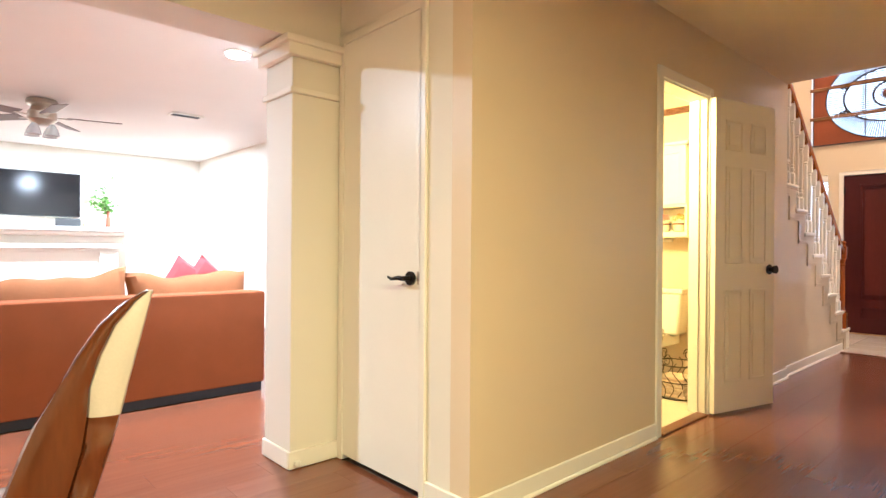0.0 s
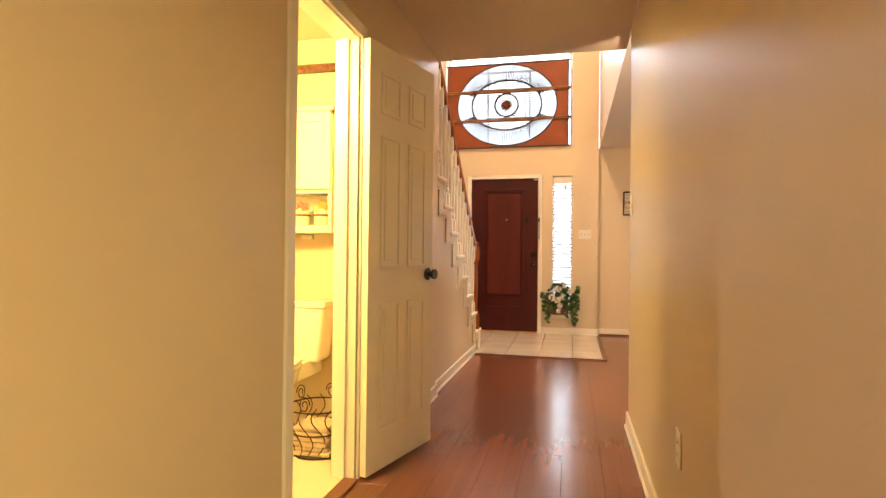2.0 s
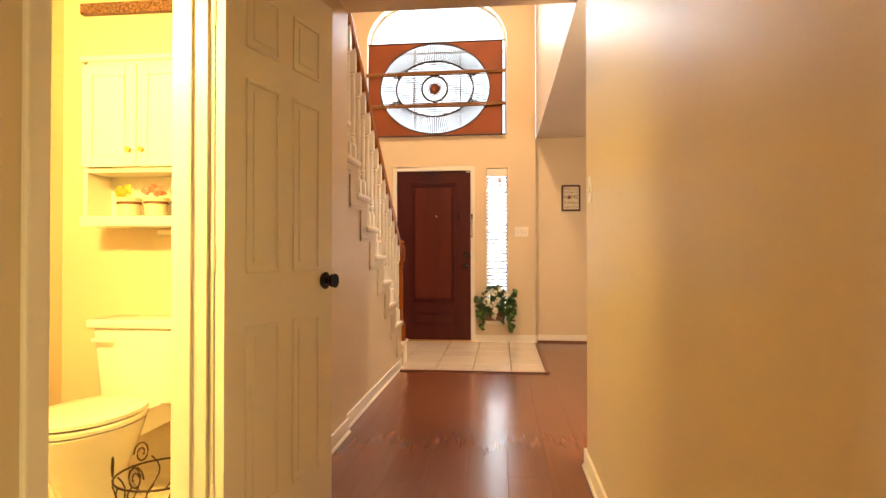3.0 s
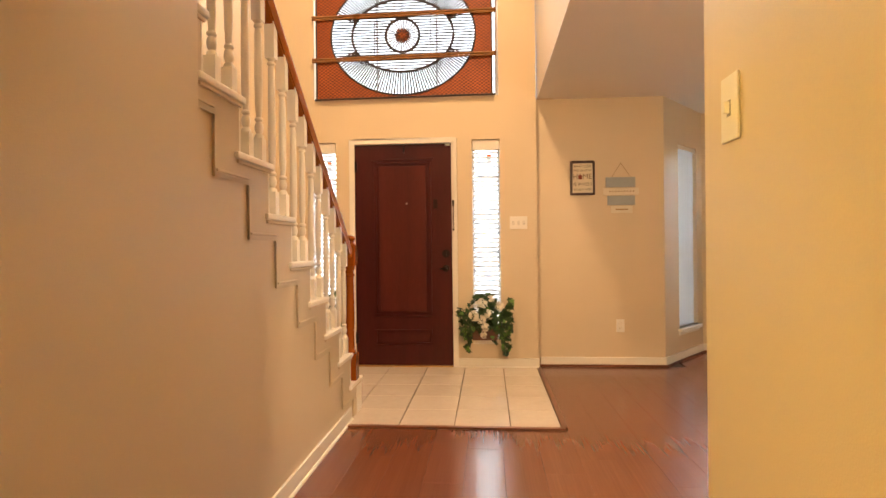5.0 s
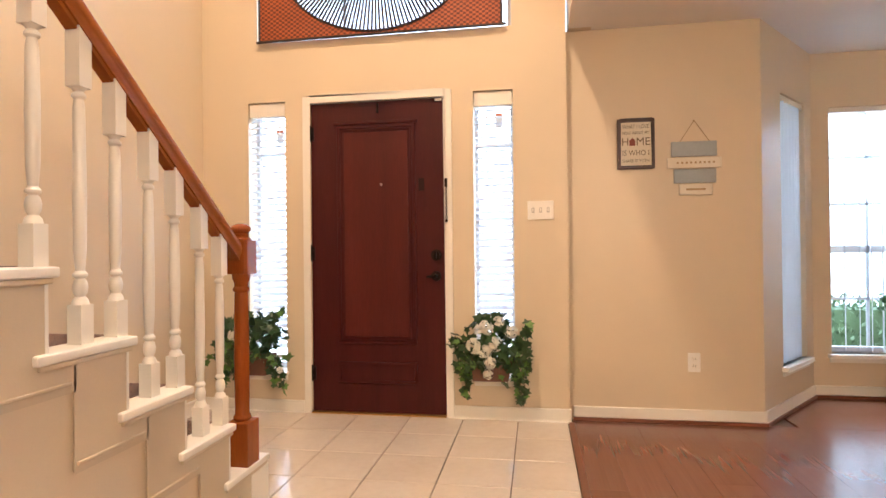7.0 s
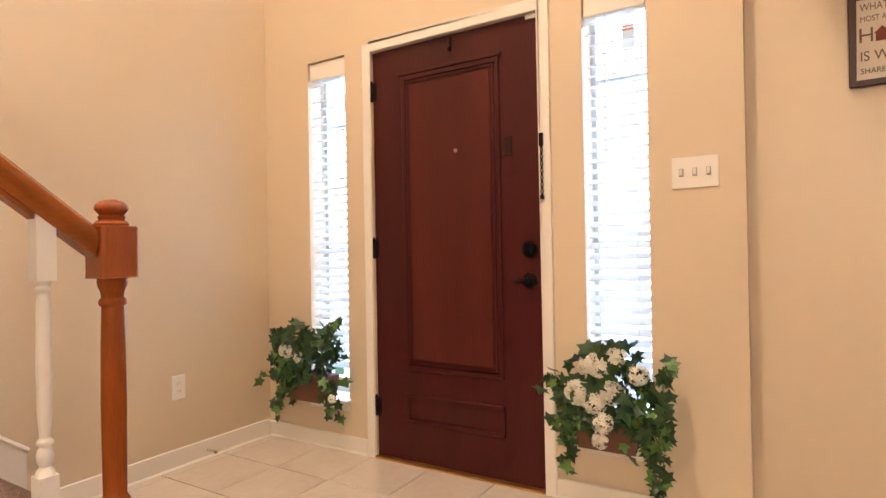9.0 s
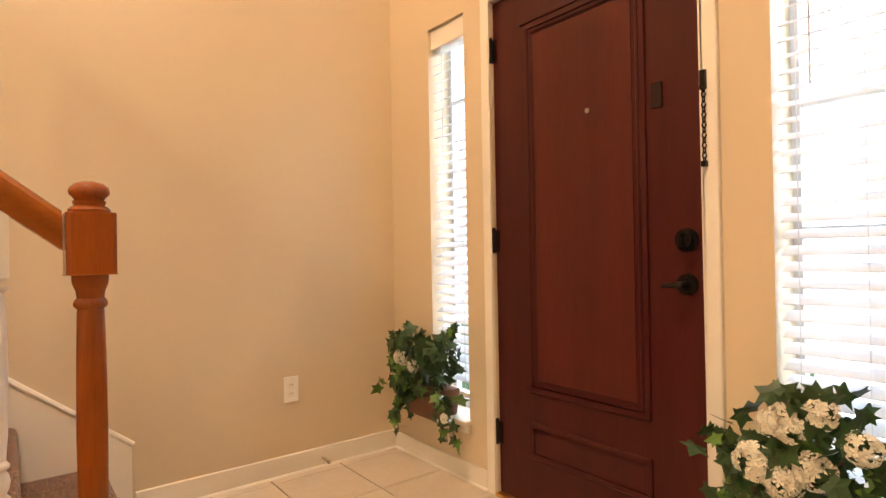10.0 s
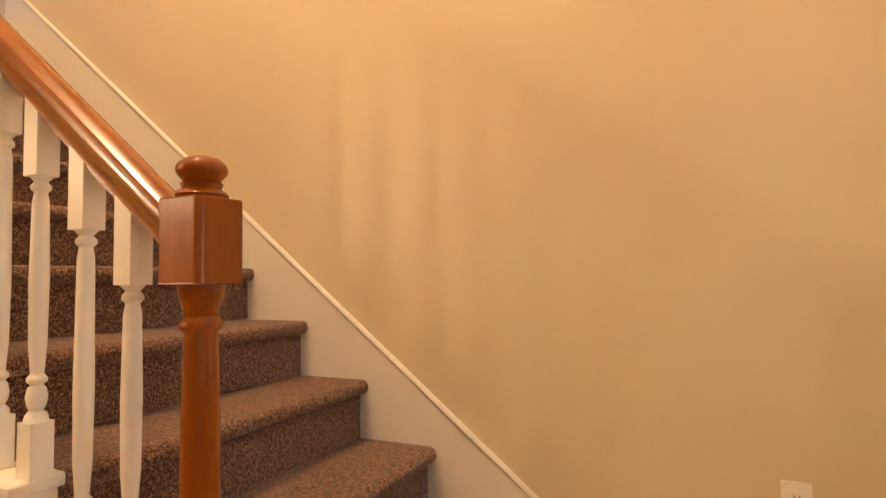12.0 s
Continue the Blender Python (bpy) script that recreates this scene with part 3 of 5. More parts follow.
bm = bmesh.new()
ring(bm, DX, 2.165, 2.69, 0.46, 1.885, 0.022, 0.009)
ring(bm, DX, 2.190, 2.665, 0.485, 1.860, 0.012, 0.005)
part("panel_moulding", soft(bm, 0.003, 1), MAHOG, slab)
part("panel", soft(boxes((DX - 0.004, DX + 0.001, 2.215, 2.64, 0.51, 1.835)), 0.003), MAHOG_PANEL, slab, "slightly redder raised centre panel")
bm = bmesh.new()
ring(bm, DX, 2.165, 2.69, 0.205, 0.345, 0.020, 0.008)
part("panel_moulding", soft(bm, 0.003, 1), MAHOG, slab)
part("panel_bar", soft(boxes((DX - 0.014, DX, 2.15, 2.705, 1.885, 1.905)), 0.004), MAHOG, slab)


def disc_x(bm, x0, x1, y, z, r, seg=20):
    prism(bm, [(y + r * math.cos(2 * math.pi * i / seg), z + r * math.sin(2 * math.pi * i / seg)) for i in range(seg)], "x", x0, x1)


bm = bmesh.new()
disc_x(bm, DX - 0.012, DX, 2.033, 1.033, 0.034)
disc_x(bm, DX - 0.034, DX - 0.012, 2.033, 1.033, 0.024)
box(bm, DX - 0.052, DX - 0.034, 2.028, 2.038, 1.012, 1.054)
part("deadbolt", soft(bm, 0.002, 1), BLACK, door, "black deadbolt with thumb turn")
bm = bmesh.new()
disc_x(bm, DX - 0.012, DX, 2.036, 0.900, 0.032)
tube(bm, [(DX - 0.01, 2.036, 0.900), (DX - 0.05, 2.036, 0.900), (DX - 0.055, 2.045, 0.900), (DX - 0.052, 2.075, 0.898), (DX - 0.05, 2.09, 0.896)], [0.012, 0.011, 0.010, 0.008, 0.006], 10)
part("lever_handle", bm, BLACK, door, "black lever handle", True)
part("latch_guard", soft(boxes((DX - 0.007, DX, 2.108, 2.145, 1.445, 1.525)), 0.003), DOORPLATE, door, "dark bolt plate")
bm = bmesh.new()
disc_x(bm, DX - 0.008, DX, 2.39, 1.492, 0.009, 14)
part("peephole", bm, STEEL, door)
part("hook", soft(boxes((DX - 0.016, DX, 2.405, 2.417, 1.955, 2.02), (DX - 0.03, DX - 0.014, 2.405, 2.417, 1.955, 1.967)), 0.003, 1), BLACK, door)
for z in (0.265, 1.05, 1.835):
    bm = bmesh.new()
    lathe(bm, [(0.008, z - 0.05), (0.009, z - 0.048), (0.009, z + 0.048), (0.006, z + 0.056)], DX - 0.010, 2.870, 12)
    box(bm, DX - 0.006, DX - 0.001, 2.845, 2.872, z - 0.045, z + 0.045)
    part("hinge", bm, BLACK, door)
bm = bmesh.new()
box(bm, DW - 0.026, DW - 0.016, 1.955, 1.972, 1.46, 1.515)
for i in range(15):
    z = 1.46 - i * 0.0145
    tube(bm, [(DW - 0.022, 1.962 + 0.006 * math.cos(a), z + 0.009 * math.sin(a)) if i % 2 else (DW - 0.022 + 0.006 * math.cos(a), 1.962, z + 0.009 * math.sin(a)) for a in [k * math.pi / 3 for k in range(7)]], 0.0022, 5)
box(bm, DW - 0.028, DW - 0.016, 1.955, 1.970, 1.240, 1.256)
solid("door_chain", bm, BLACK, "black security chain hanging from the door casing", "chain")
structure("threshold", soft(boxes((DW - 0.02, DW + 0.07, 1.976, 2.867, 0.008, 0.019)), 0.004), BRASS, "brass threshold below the entrance door", "threshold")
part("sensor", soft(boxes((DX - 0.012, DX, 1.99, 2.035, 2.012, 2.030)), 0.003), PLATE, door, "small white door sensor")


# ---- sidelight windows ----
def sidelight(name, y0, y1, label, sz):
    w = thing(name, label, "window", (DW, (y0 + y1) / 2, 0.27), kind="structure")
    X = DW + 0.125
    bm = boxes((X, X + 0.03, y0, y0 + 0.022, 0.27, 2.06), (X, X + 0.03, y1 - 0.022, y1, 0.27, 2.06), (X, X + 0.03, y0 + 0.022, y1 - 0.022, 2.03, 2.06), (X, X + 0.03, y0 + 0.022, y1 - 0.022, 0.27, 0.31))
    part("window_frame", bm, VINYL, w)
    for z, h in ((1.045, 0.034), (1.395, 0.016), (1.73, 0.016), (0.69, 0.016)):
        part("glazing_bar", boxes((X + 0.004, X + 0.026, y0 + 0.022, y1 - 0.022, z - h / 2, z + h / 2)), VINYL, w)
    g = part("pane", boxes((X + 0.012, X + 0.016, y0 + 0.02, y1 - 0.02, 0.30, 2.04)), GLASS, w)
    g.visible_shadow = False
    part("window_sill", soft(boxes((DW - 0.035, X, y0 - 0.012, y1 + 0.012, 0.252, 0.272)), 0.005), TRIM, w)
    part("apron", soft(boxes((DW - 0.014, DW - 0.001, y0 - 0.005, y1 + 0.005, 0.215, 0.252)), 0.004), TRIM, w)
    part("sticker", boxes((X + 0.004, X + 0.011, y0 + 0.07, y0 + 0.12, sz, sz + 0.09)), PLATE, w)
    part("sticker", boxes((X + 0.002, X + 0.004, y0 + 0.07, y0 + 0.12, sz + 0.072, sz + 0.094)), ORANGE, w, "orange strip")
    b = thing("window_blind", "white slatted window blind, slats open, beside the entrance door", "blind", (DW + 0.05, (y0 + y1) / 2, 2.06), group="sidelight blinds")
    part("headrail", soft(boxes((DW + 0.012, DW + 0.085, y0 + 0.004, y1 - 0.004, 1.965, 2.056)), 0.006), TRIM, b, "white valance")
    z = 1.945
    while z > 0.40:
        bm = bmesh.new()
        ya, yb, xa, xb = y0 + 0.007, y1 - 0.007, DW + 0.022, DW + 0.070
        prism(bm, [(xa, z - 0.014), ((xa + xb) / 2, z - 0.0005), (xb, z + 0.009), (xb, z + 0.0115), ((xa + xb) / 2, z + 0.002), (xa, z - 0.0115)], "y", ya, yb)
        part("slat", bm, BLIND, b)
        z -= 0.043
    for yy in (y0 + 0.05, y1 - 0.05):
        bm = bmesh.new()
        tube(bm, [(DW + 0.021, yy, 1.97), (DW + 0.021, yy, 0.40)], 0.0012, 5)
        part("ladder_cord", bm, BLIND, b)
    bm = bmesh.new()
    tube(bm, [(DW + 0.016, y1 - 0.085, 1.97), (DW + 0.016, y1 - 0.085, 1.42)], 0.003, 6)
    part("tilt_wand", bm, VINYL, b)
    part("bottom_rail", soft(boxes((DW + 0.022, DW + 0.07, y0 + 0.007, y1 - 0.007, 0.355, 0.378)), 0.003), TRIM, b)


sidelight("window_1", 1.542, 1.791, "tall narrow white-framed sidelight window", 1.85)
sidelight("window_2", 3.042, 3.304, "tall narrow white-framed sidelight window", 1.81)

# ---- arched window over the door ----
aw = thing("window_3", "arched white-framed window high above the entrance door", "window", (DW, CY, 2.455), kind="structure")
X = DW + 0.125
bm = bmesh.new()
box(bm, X, X + 0.03, CY - HW, CY - HW + 0.03, 2.455, SPRING)
box(bm, X, X + 0.03, CY + HW - 0.03, CY + HW, 2.455, SPRING)
box(bm, X, X + 0.03, CY - HW, CY + HW, 2.455, 2.49)
for (a, b), (c, d) in zip(arch, arch[1:]):
    s = 0.96
    prism(bm, [(a, b), (c, d), (CY + (c - CY) * s, SPRING + (d - SPRING) * s), (CY + (a - CY) * s, SPRING + (b - SPRING) * s)], "x", X, X + 0.03)
part("window_frame", bm, VINYL, aw)
for y in (CY - 0.28, CY + 0.28):
    part("glazing_bar", boxes((X + 0.005, X + 0.025, y - 0.008, y + 0.008, 2.49, SPRING + RISE * 0.93)), VINYL, aw)
part("glazing_bar", boxes((X + 0.005, X + 0.025, CY - HW + 0.03, CY + HW - 0.03, SPRING - 0.01, SPRING + 0.01)), VINYL, aw)

# rattan sunburst shade hung in front of it
sh = thing("rattan_shade", "rust-brown woven rattan shade with a sunburst oval opening", "shade", (DW - 0.03, 2.405, 2.45))
SX = DW - 0.035
SY0, SY1, SZ0, SZ1 = 1.604, 3.20, 2.452, 3.562
EC, EZ, ERY, ERZ = 2.405, 3.010, 0.657, 0.536
bm = bmesh.new()
seg = 96
inner, outer = [], []
for i in range(seg):
    a = 2 * math.pi * i / seg
    ca, sa = math.cos(a), math.sin(a)
    inner.append((EC + ERY * ca, EZ + ERZ * sa))
    t = min((((SY1 if ca > 0 else SY0) - EC) / ca) if abs(ca) > 1e-6 else 9, (((SZ1 if sa > 0 else SZ0) - EZ) / sa) if abs(sa) > 1e-6 else 9)
    outer.append((EC + t * ca, EZ + t * sa))
for y, z in ((SY0, SZ0), (SY0, SZ1), (SY1, SZ0), (SY1, SZ1)):
    j = min(range(seg), key=lambda i: (outer[i][0] - y) ** 2 + (outer[i][1] - z) ** 2)
    outer[j] = (y, z)
loops = [[bm.verts.new((x, y, z)) for y, z in ring_pts] for x in (SX, SX + 0.006) for ring_pts in (inner, outer)]
for i in range(seg):
    j = (i + 1) % seg
    for a, b in ((0, 1), (1, 3), (3, 2), (2, 0)):
        bm.faces.new((loops[a][i], loops[a][j], loops[b][j], loops[b][i]))
part("woven_panel", bm, WEAVE, sh)


def oval(bm, ry, rz, r, x=0.0, n=64):
    pts = [(SX + x, EC + ry * math.cos(2 * math.pi * i / n), EZ + rz * math.sin(2 * math.pi * i / n)) for i in range(n + 1)]
    tube(bm, pts, r, 6)


for nm, ry, rz, r in (("outer_ring", ERY, ERZ, 0.009), ("inner_ring", 0.462, 0.328, 0.012), ("core_ring", 0.152, 0.150, 0.013)):
    bm = bmesh.new()
    oval(bm, ry, rz, r)
    part(nm, bm, REED, sh)
bm = bmesh.new()
z = EZ - 0.50
while z < EZ + 0.5:
    dz = z - EZ
    full = abs(dz) < 0.19
    ry, rz = (ERY, ERZ) if full else (0.462, 0.328)
    if abs(dz) < rz:
        w = ry * math.sqrt(1 - (dz / rz) ** 2)
        gap = 0.152 * math.sqrt(1 - (dz / 0.15) ** 2) if abs(dz) < 0.15 else 0
        for a, b in ([(-w, -gap), (gap, w)] if gap else [(-w, w)]):
            tube(bm, [(SX, EC + a, z), (SX, EC + b, z)], 0.0070, 5)
    z += 0.0255
for i in range(150):
    a = 2 * math.pi * (i + 0.5) / 150
    p = (EC + 0.462 * math.cos(a), EZ + 0.328 * math.sin(a))
    q = (EC + ERY * math.cos(a), EZ + ERZ * math.sin(a))
    if abs(q[1] - EZ) > 0.20 and abs(p[1] - EZ) > 0.10:
        tube(bm, [(SX, p[0], p[1]), (SX, q[0], q[1])], 0.0078, 5)
for y in (-0.256, 0.256):
    tube(bm, [(SX - 0.004, EC + y, EZ - 0.20), (SX - 0.004, EC + y, EZ + 0.20)], 0.004, 5)
tube(bm, [(SX - 0.004, EC, EZ - 0.33), (SX - 0.004, EC, EZ - 0.15)], 0.004, 5)
tube(bm, [(SX - 0.004, EC, EZ + 0.15), (SX - 0.004, EC, EZ + 0.33)], 0.004, 5)
part("reeds", bm, REED, sh)
bm = bmesh.new()
for i in range(30):
    a = 2 * math.pi * i / 30
    tube(bm, [(SX, EC + 0.012 * math.cos(a), EZ + 0.012 * math.sin(a)), (SX, EC + 0.15 * math.cos(a), EZ + 0.148 * math.sin(a))], 0.0062, 5)
part("spokes", bm, SPOKE, sh)
bm = bmesh.new()
for i in range(10):
    a = 2 * math.pi * i / 10 + 0.2
    tube(bm, [(SX - 0.006, EC, EZ), (SX - 0.006, EC + 0.075 * math.cos(a), EZ + 0.075 * math.sin(a))], [0.007, 0.003], 6)
part("centre_star", bm, WEAVE, sh, "red-brown star at the middle")
for zl, zr in ((2.803, 2.815), (3.188, 3.200)):
    for dz, r in ((0.010, 0.011), (-0.012, 0.010)):
        bm = bmesh.new()
        pts = [(SX - 0.018, 3.235 + (1.566 - 3.235) * i / 12, zl + (zr - zl) * i / 12 + dz) for i in range(13)]
        tube(bm, pts, [r * (1.12 if i % 3 == 0 else 0.95) for i in range(13)], 8)
        part("bamboo_pole", bm, BAMBOO, sh, smooth=True)
for z in (SZ0, SZ1):
    bm = bmesh.new()
    tube(bm, [(SX, SY0 - 0.03, z + 0.004), (SX, SY1 + 0.02, z - 0.002)], 0.009, 8)
    part("edge_rod", bm, REED, sh)
for y in (SY0, SY1):
    bm = bmesh.new()
    tube(bm, [(SX, y, SZ0), (SX, y, SZ1)], 0.007, 8)
    part("edge_rod", bm, REED, sh)

# ---- bay windows ----


def bay_window(name, p, q, s0, s1, z0, z1, nv, label, rails):
    """A window in the line p to q (inner wall face) with hanging vertical vanes."""
    p, q = Vector((*p, 0)), Vector((*q, 0))
    d = (q - p)
    u = d.normalized()
    n = Vector((-u.y, u.x, 0))
    if n.x < 0:
        n = -n
    a, b = p + d * s0, p + d * s1
    L = (b - a).length
    w = thing(name, label, "window", (0, 0, 0), kind="structure")

    def slab(bm, s, e, o, t, lo, hi):
        pts = [a + u * s + n * o, a + u * e + n * o, a + u * e + n * (o + t), a + u * s + n * (o + t)]
        prism(bm, [(v.x, v.y) for v in pts], "z", lo, hi)
    bm = bmesh.new()
    slab(bm, 0, 0.035, 0.07, 0.04, z0, z1)
    slab(bm, L - 0.035, L, 0.07, 0.04, z0, z1)
    slab(bm, 0.035, L - 0.035, 0.07, 0.04, z1 - 0.035, z1)
    slab(bm, 0.035, L - 0.035, 0.07, 0.04, z0, z0 + 0.04)
    part("window_frame", bm, VINYL, w)
    for z, h in rails:
        bm = bmesh.new()
        slab(bm, 0.035, L - 0.035, 0.08, 0.02, z - h / 2, z + h / 2)
        part("glazing_bar", bm, VINYL, w)
    k = max(1, round(L / 0.27))
    for i in range(1, k):
        bm = bmesh.new()
        slab(bm, L * i / k - 0.008, L * i / k + 0.008, 0.08, 0.02, z0 + 0.04, z1 - 0.035)
        part("glazing_bar", bm, VINYL, w)
    bm = bmesh.new()
    slab(bm, 0.03, L - 0.03, 0.088, 0.004, z0 + 0.03, z1 - 0.03)
    g = part("pane", bm, GLASS, w)
    g.visible_shadow = False
    bm = bmesh.new()
    slab(bm, -0.025, L + 0.025, -0.04, 0.11, z0 - 0.025, z0)
    part("window_sill", soft(bm, 0.005), TRIM, w)
    bm = bmesh.new()
    slab(bm, -0.015, L + 0.015, -0.014, 0.013, z0 - 0.06, z0 - 0.025)
    part("apron", bm, TRIM, w)
    bl = thing("vertical_blind", "white vertical window blind, vanes turned open", "blind", (0, 0, 0), group="bay window blinds")
    bm = bmesh.new()
    slab(bm, 0.004, L - 0.004, 0.012, 0.045, z1 - 0.04, z1 - 0.004)
    part("headrail", bm, TRIM, bl)
    rng = random.Random(5)
    for i in range(nv):
        s = 0.03 + (L - 0.06) * ((i + 0.5) / nv) ** 0.72
        ang = radians(56 + rng.uniform(-14, 14))
        t = u * math.cos(ang) + n * math.sin(ang)
        m = u * -math.sin(ang) + n * math.cos(ang)
        c = a + u * s + n * 0.034
        bm = bmesh.new()
        w2 = 0.036
        pts = [c - t * w2, c + m * 0.004, c + t * w2, c + t * w2 + m * 0.0012, c + m * 0.0052, c - t * w2 + m * 0.0012]
        prism(bm, [(v.x, v.y) for v in pts], "z", z0 + 0.012, z1 - 0.04)
        part("vane", bm, VANE, bl)


RAILS = ((1.04, 0.05), (1.362, 0.018), (1.694, 0.018), (0.689, 0.018))
bay_window("window_4", (PW, 0.082), (BAY_X, BAY_A), 0.345, 0.85, 0.305, 2.04, 7, "narrow white-framed bay side window", RAILS)
bay_window("window_5", (BAY_X, BAY_A), (BAY_X, BAY_B), 0.109, 0.892, 0.31, 2.04, 12, "wide white-framed bay window", RAILS)
bay_window("window_6", (PW, BAY_C), (BAY_X, BAY_B), 0.345, 0.85, 0.305, 2.04, 7, "narrow white-framed bay side window", RAILS)

# bright sky beyond the garden
bm = boxes((14.0, 14.02, -16, 10, -0.16, 9))
structure("backdrop", bm, glow_mat("bright_sky", (0.93, 0.97, 1.0), 1.3), "bright white sky beyond the garden", "backdrop")

# hedge outside the bay
rng = random.Random(11)
verts, faces = [], []
for i in range(12000):
    c = Vector((11.35 + rng.uniform(-0.3, 0.3), rng.uniform(-5.0, 2.2), rng.uniform(-0.16, 0.60 + 0.05 * math.sin(i))))
    r = rng.uniform(0.02, 0.04)
    e = Euler((rng.uniform(0, 6), rng.uniform(0, 6), rng.uniform(0, 6))).to_matrix()
    k = len(verts)
    for q in ((-r, 0, 0), (0, -r * 0.5, 0.004), (r, 0, 0), (0, r * 0.5, 0.004)):
        verts.append(c + e @ Vector(q))
    faces.append((k, k + 1, k + 2, k + 3))
k = len(verts)
for x in (11.22, 11.5):
    for y in (-5.0, 2.2):
        for z in (-0.14, 0.52):
            verts.append(Vector((x, y, z)))
for q in ((0, 1, 3, 2), (4, 6, 7, 5), (0, 4, 5, 1), (2, 3, 7, 6), (1, 5, 7, 3)):
    faces.append(tuple(k + j for j in q))
me = bpy.data.meshes.new("hedge")
me.from_pydata(verts, [], faces)
me.materials.append(HEDGE)
tagged(new("hedge", me), "clipped green hedge outside the bay window", "hedge", kind="stuff")


# ---- staircase ----
stair = thing("staircase", "carpeted staircase with white tread ends and stringer", "staircase", (8.0, 3.0, 0))


def carpet_step(k):
    x, z = nose(k)
    x += 0.048
    z += 0.018
    back = x - RUN - 0.05
    bm = bmesh.new()
    r = 0.024
    prof = [(back, z - 0.05), (back, z)]
    prof += [(x - r + r * math.sin(a), z - r + r * math.cos(a)) for a in [math.pi * i / 8 for i in range(9)]]
    low = z - RISER + 0.002 if k > 1 else 0.004
    prof += [(x - 0.035, z - 2 * r - 0.004), (x - 0.035, low), (x - 0.06, low), (x - 0.06, z - 0.05)]
    y1 = SW - 0.024
    prism(bm, prof, "y", STW + 0.068, y1)
    return bm


for k in range(1, STEPS + 1):
    part("step", carpet_step(k), CARPET, stair, "brown speckled carpet step", True)
for k in range(1, 10):
    x, z = nose(k)
    x, z = x + OVER, z + LIFT
    back = max(x - RUN - 0.065, VOID + 0.025)
    tread = part("tread_end", soft(boxes((back, x, STW - 0.026, STW + 0.075, z - 0.026, z)), 0.008, 3), TRIM, stair, "white painted tread end", True)
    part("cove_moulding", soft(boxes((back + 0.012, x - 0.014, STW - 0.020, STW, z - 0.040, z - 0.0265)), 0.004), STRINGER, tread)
    low = max(z - 0.305, 0.004)
    xa, xb, xr = max(x - 0.206, VOID + 0.02), x + 0.054, x - 0.030
    bm = bmesh.new()
    if k > 1:
        prism(bm, [(xa, low), (xb, low), (xb, z - RISER - 0.03), (xr, z - RISER - 0.03), (xr, z - 0.03), (xa, z - 0.03)], "y", STW - 0.011, STW)
    else:
        box(bm, xa, xr, STW - 0.011, STW, low, z - 0.03)
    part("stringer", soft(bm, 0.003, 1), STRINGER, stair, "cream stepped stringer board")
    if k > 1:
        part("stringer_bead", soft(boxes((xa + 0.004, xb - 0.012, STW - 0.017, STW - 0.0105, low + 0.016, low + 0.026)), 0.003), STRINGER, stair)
    part("riser_end", boxes((x - 0.032, x - 0.022, STW - 0.012, STW + 0.068, z - RISER if k > 1 else 0.004, z - 0.03)), TRIM, stair)
bm = boxes((N1X - 0.10, N1X + 0.042, STW - 0.014, STW + 0.10, 0.004, N1Z - 0.03))
part("bottom_step_block", soft(bm, 0.004), TRIM, stair, "white side of the bottom step")
# skirting board up the wall
bm = bmesh.new()
sl = 0.80
x0, z0 = 8.19, 0.287
x1 = 5.30
prism(bm, [(x0, 0.004), (x0, z0), (x1, z0 + (x0 - x1) * sl), (x1, z0 + (x0 - x1) * sl - 0.5), (x0 - 0.5, 0.004)], "y", SW - 0.022, SW - 0.001)
part("skirting_board", bm, TRIM, stair, "white painted skirting board up the wall")
bm = bmesh.new()
tube(bm, [(x0 + 0.004, SW - 0.016, z0), (x1, SW - 0.016, z0 + (x0 + 0.004 - x1) * sl)], 0.012, 8)
part("skirting_cap", bm, TRIM, stair, smooth=True)

# ---- stair railing ----
rail = thing("stair_railing", "orange oak newel and handrail on white turned balusters", "railing", (7.955, 2.562, 0.2))
NX, NY = 7.955, 2.562
bm = bmesh.new()


def octo(r, cut):
    return [(NX + a, NY + b) for a, b in ((r, r - cut), (r - cut, r), (cut - r, r), (-r, r - cut), (-r, cut - r), (cut - r, -r), (r - cut, -r), (r, cut - r))]


prism(bm, octo(0.046, 0.008), "z", 0.975, 1.106)
part("newel_block", soft(bm, 0.003), OAK, rail)
bm = bmesh.new()
lathe(bm, [(0.0264, 1.104), (0.0387, 1.106), (0.0405, 1.112), (0.0352, 1.118), (0.0290, 1.122), (0.0317, 1.130), (0.0273, 1.134), (0.0317, 1.139), (0.0378, 1.146), (0.0387, 1.152), (0.0361, 1.160), (0.0273, 1.168), (0.0123, 1.173), (0.0018, 1.174)], NX, NY, 32)
part("newel_cap", bm, OAK, rail, smooth=True)
bm = bmesh.new()
lathe(bm, [(r * 0.9, z) for r, z in [(0.0302, 0.398), (0.0370, 0.404), (0.0386, 0.412), (0.0344, 0.420), (0.0302, 0.426), (0.0311, 0.50), (0.0328, 0.65), (0.0311, 0.80), (0.0286, 0.895), (0.0277, 0.902), (0.0344, 0.908), (0.0361, 0.914), (0.0336, 0.921), (0.0286, 0.926), (0.0302, 0.940), (0.0370, 0.955), (0.0386, 0.965), (0.0386, 0.974)]], NX, NY, 32)
part("newel_shaft", bm, OAK, rail, smooth=True)
part("newel_foot", soft(boxes((NX - 0.047, NX + 0.047, NY - 0.047, NY + 0.047, N1Z + 0.001, 0.398)), 0.005), OAK, rail)
HX1 = 5.93


def rail_top(x):
    return 1.098 + (7.906 - x) * sl * 0.985


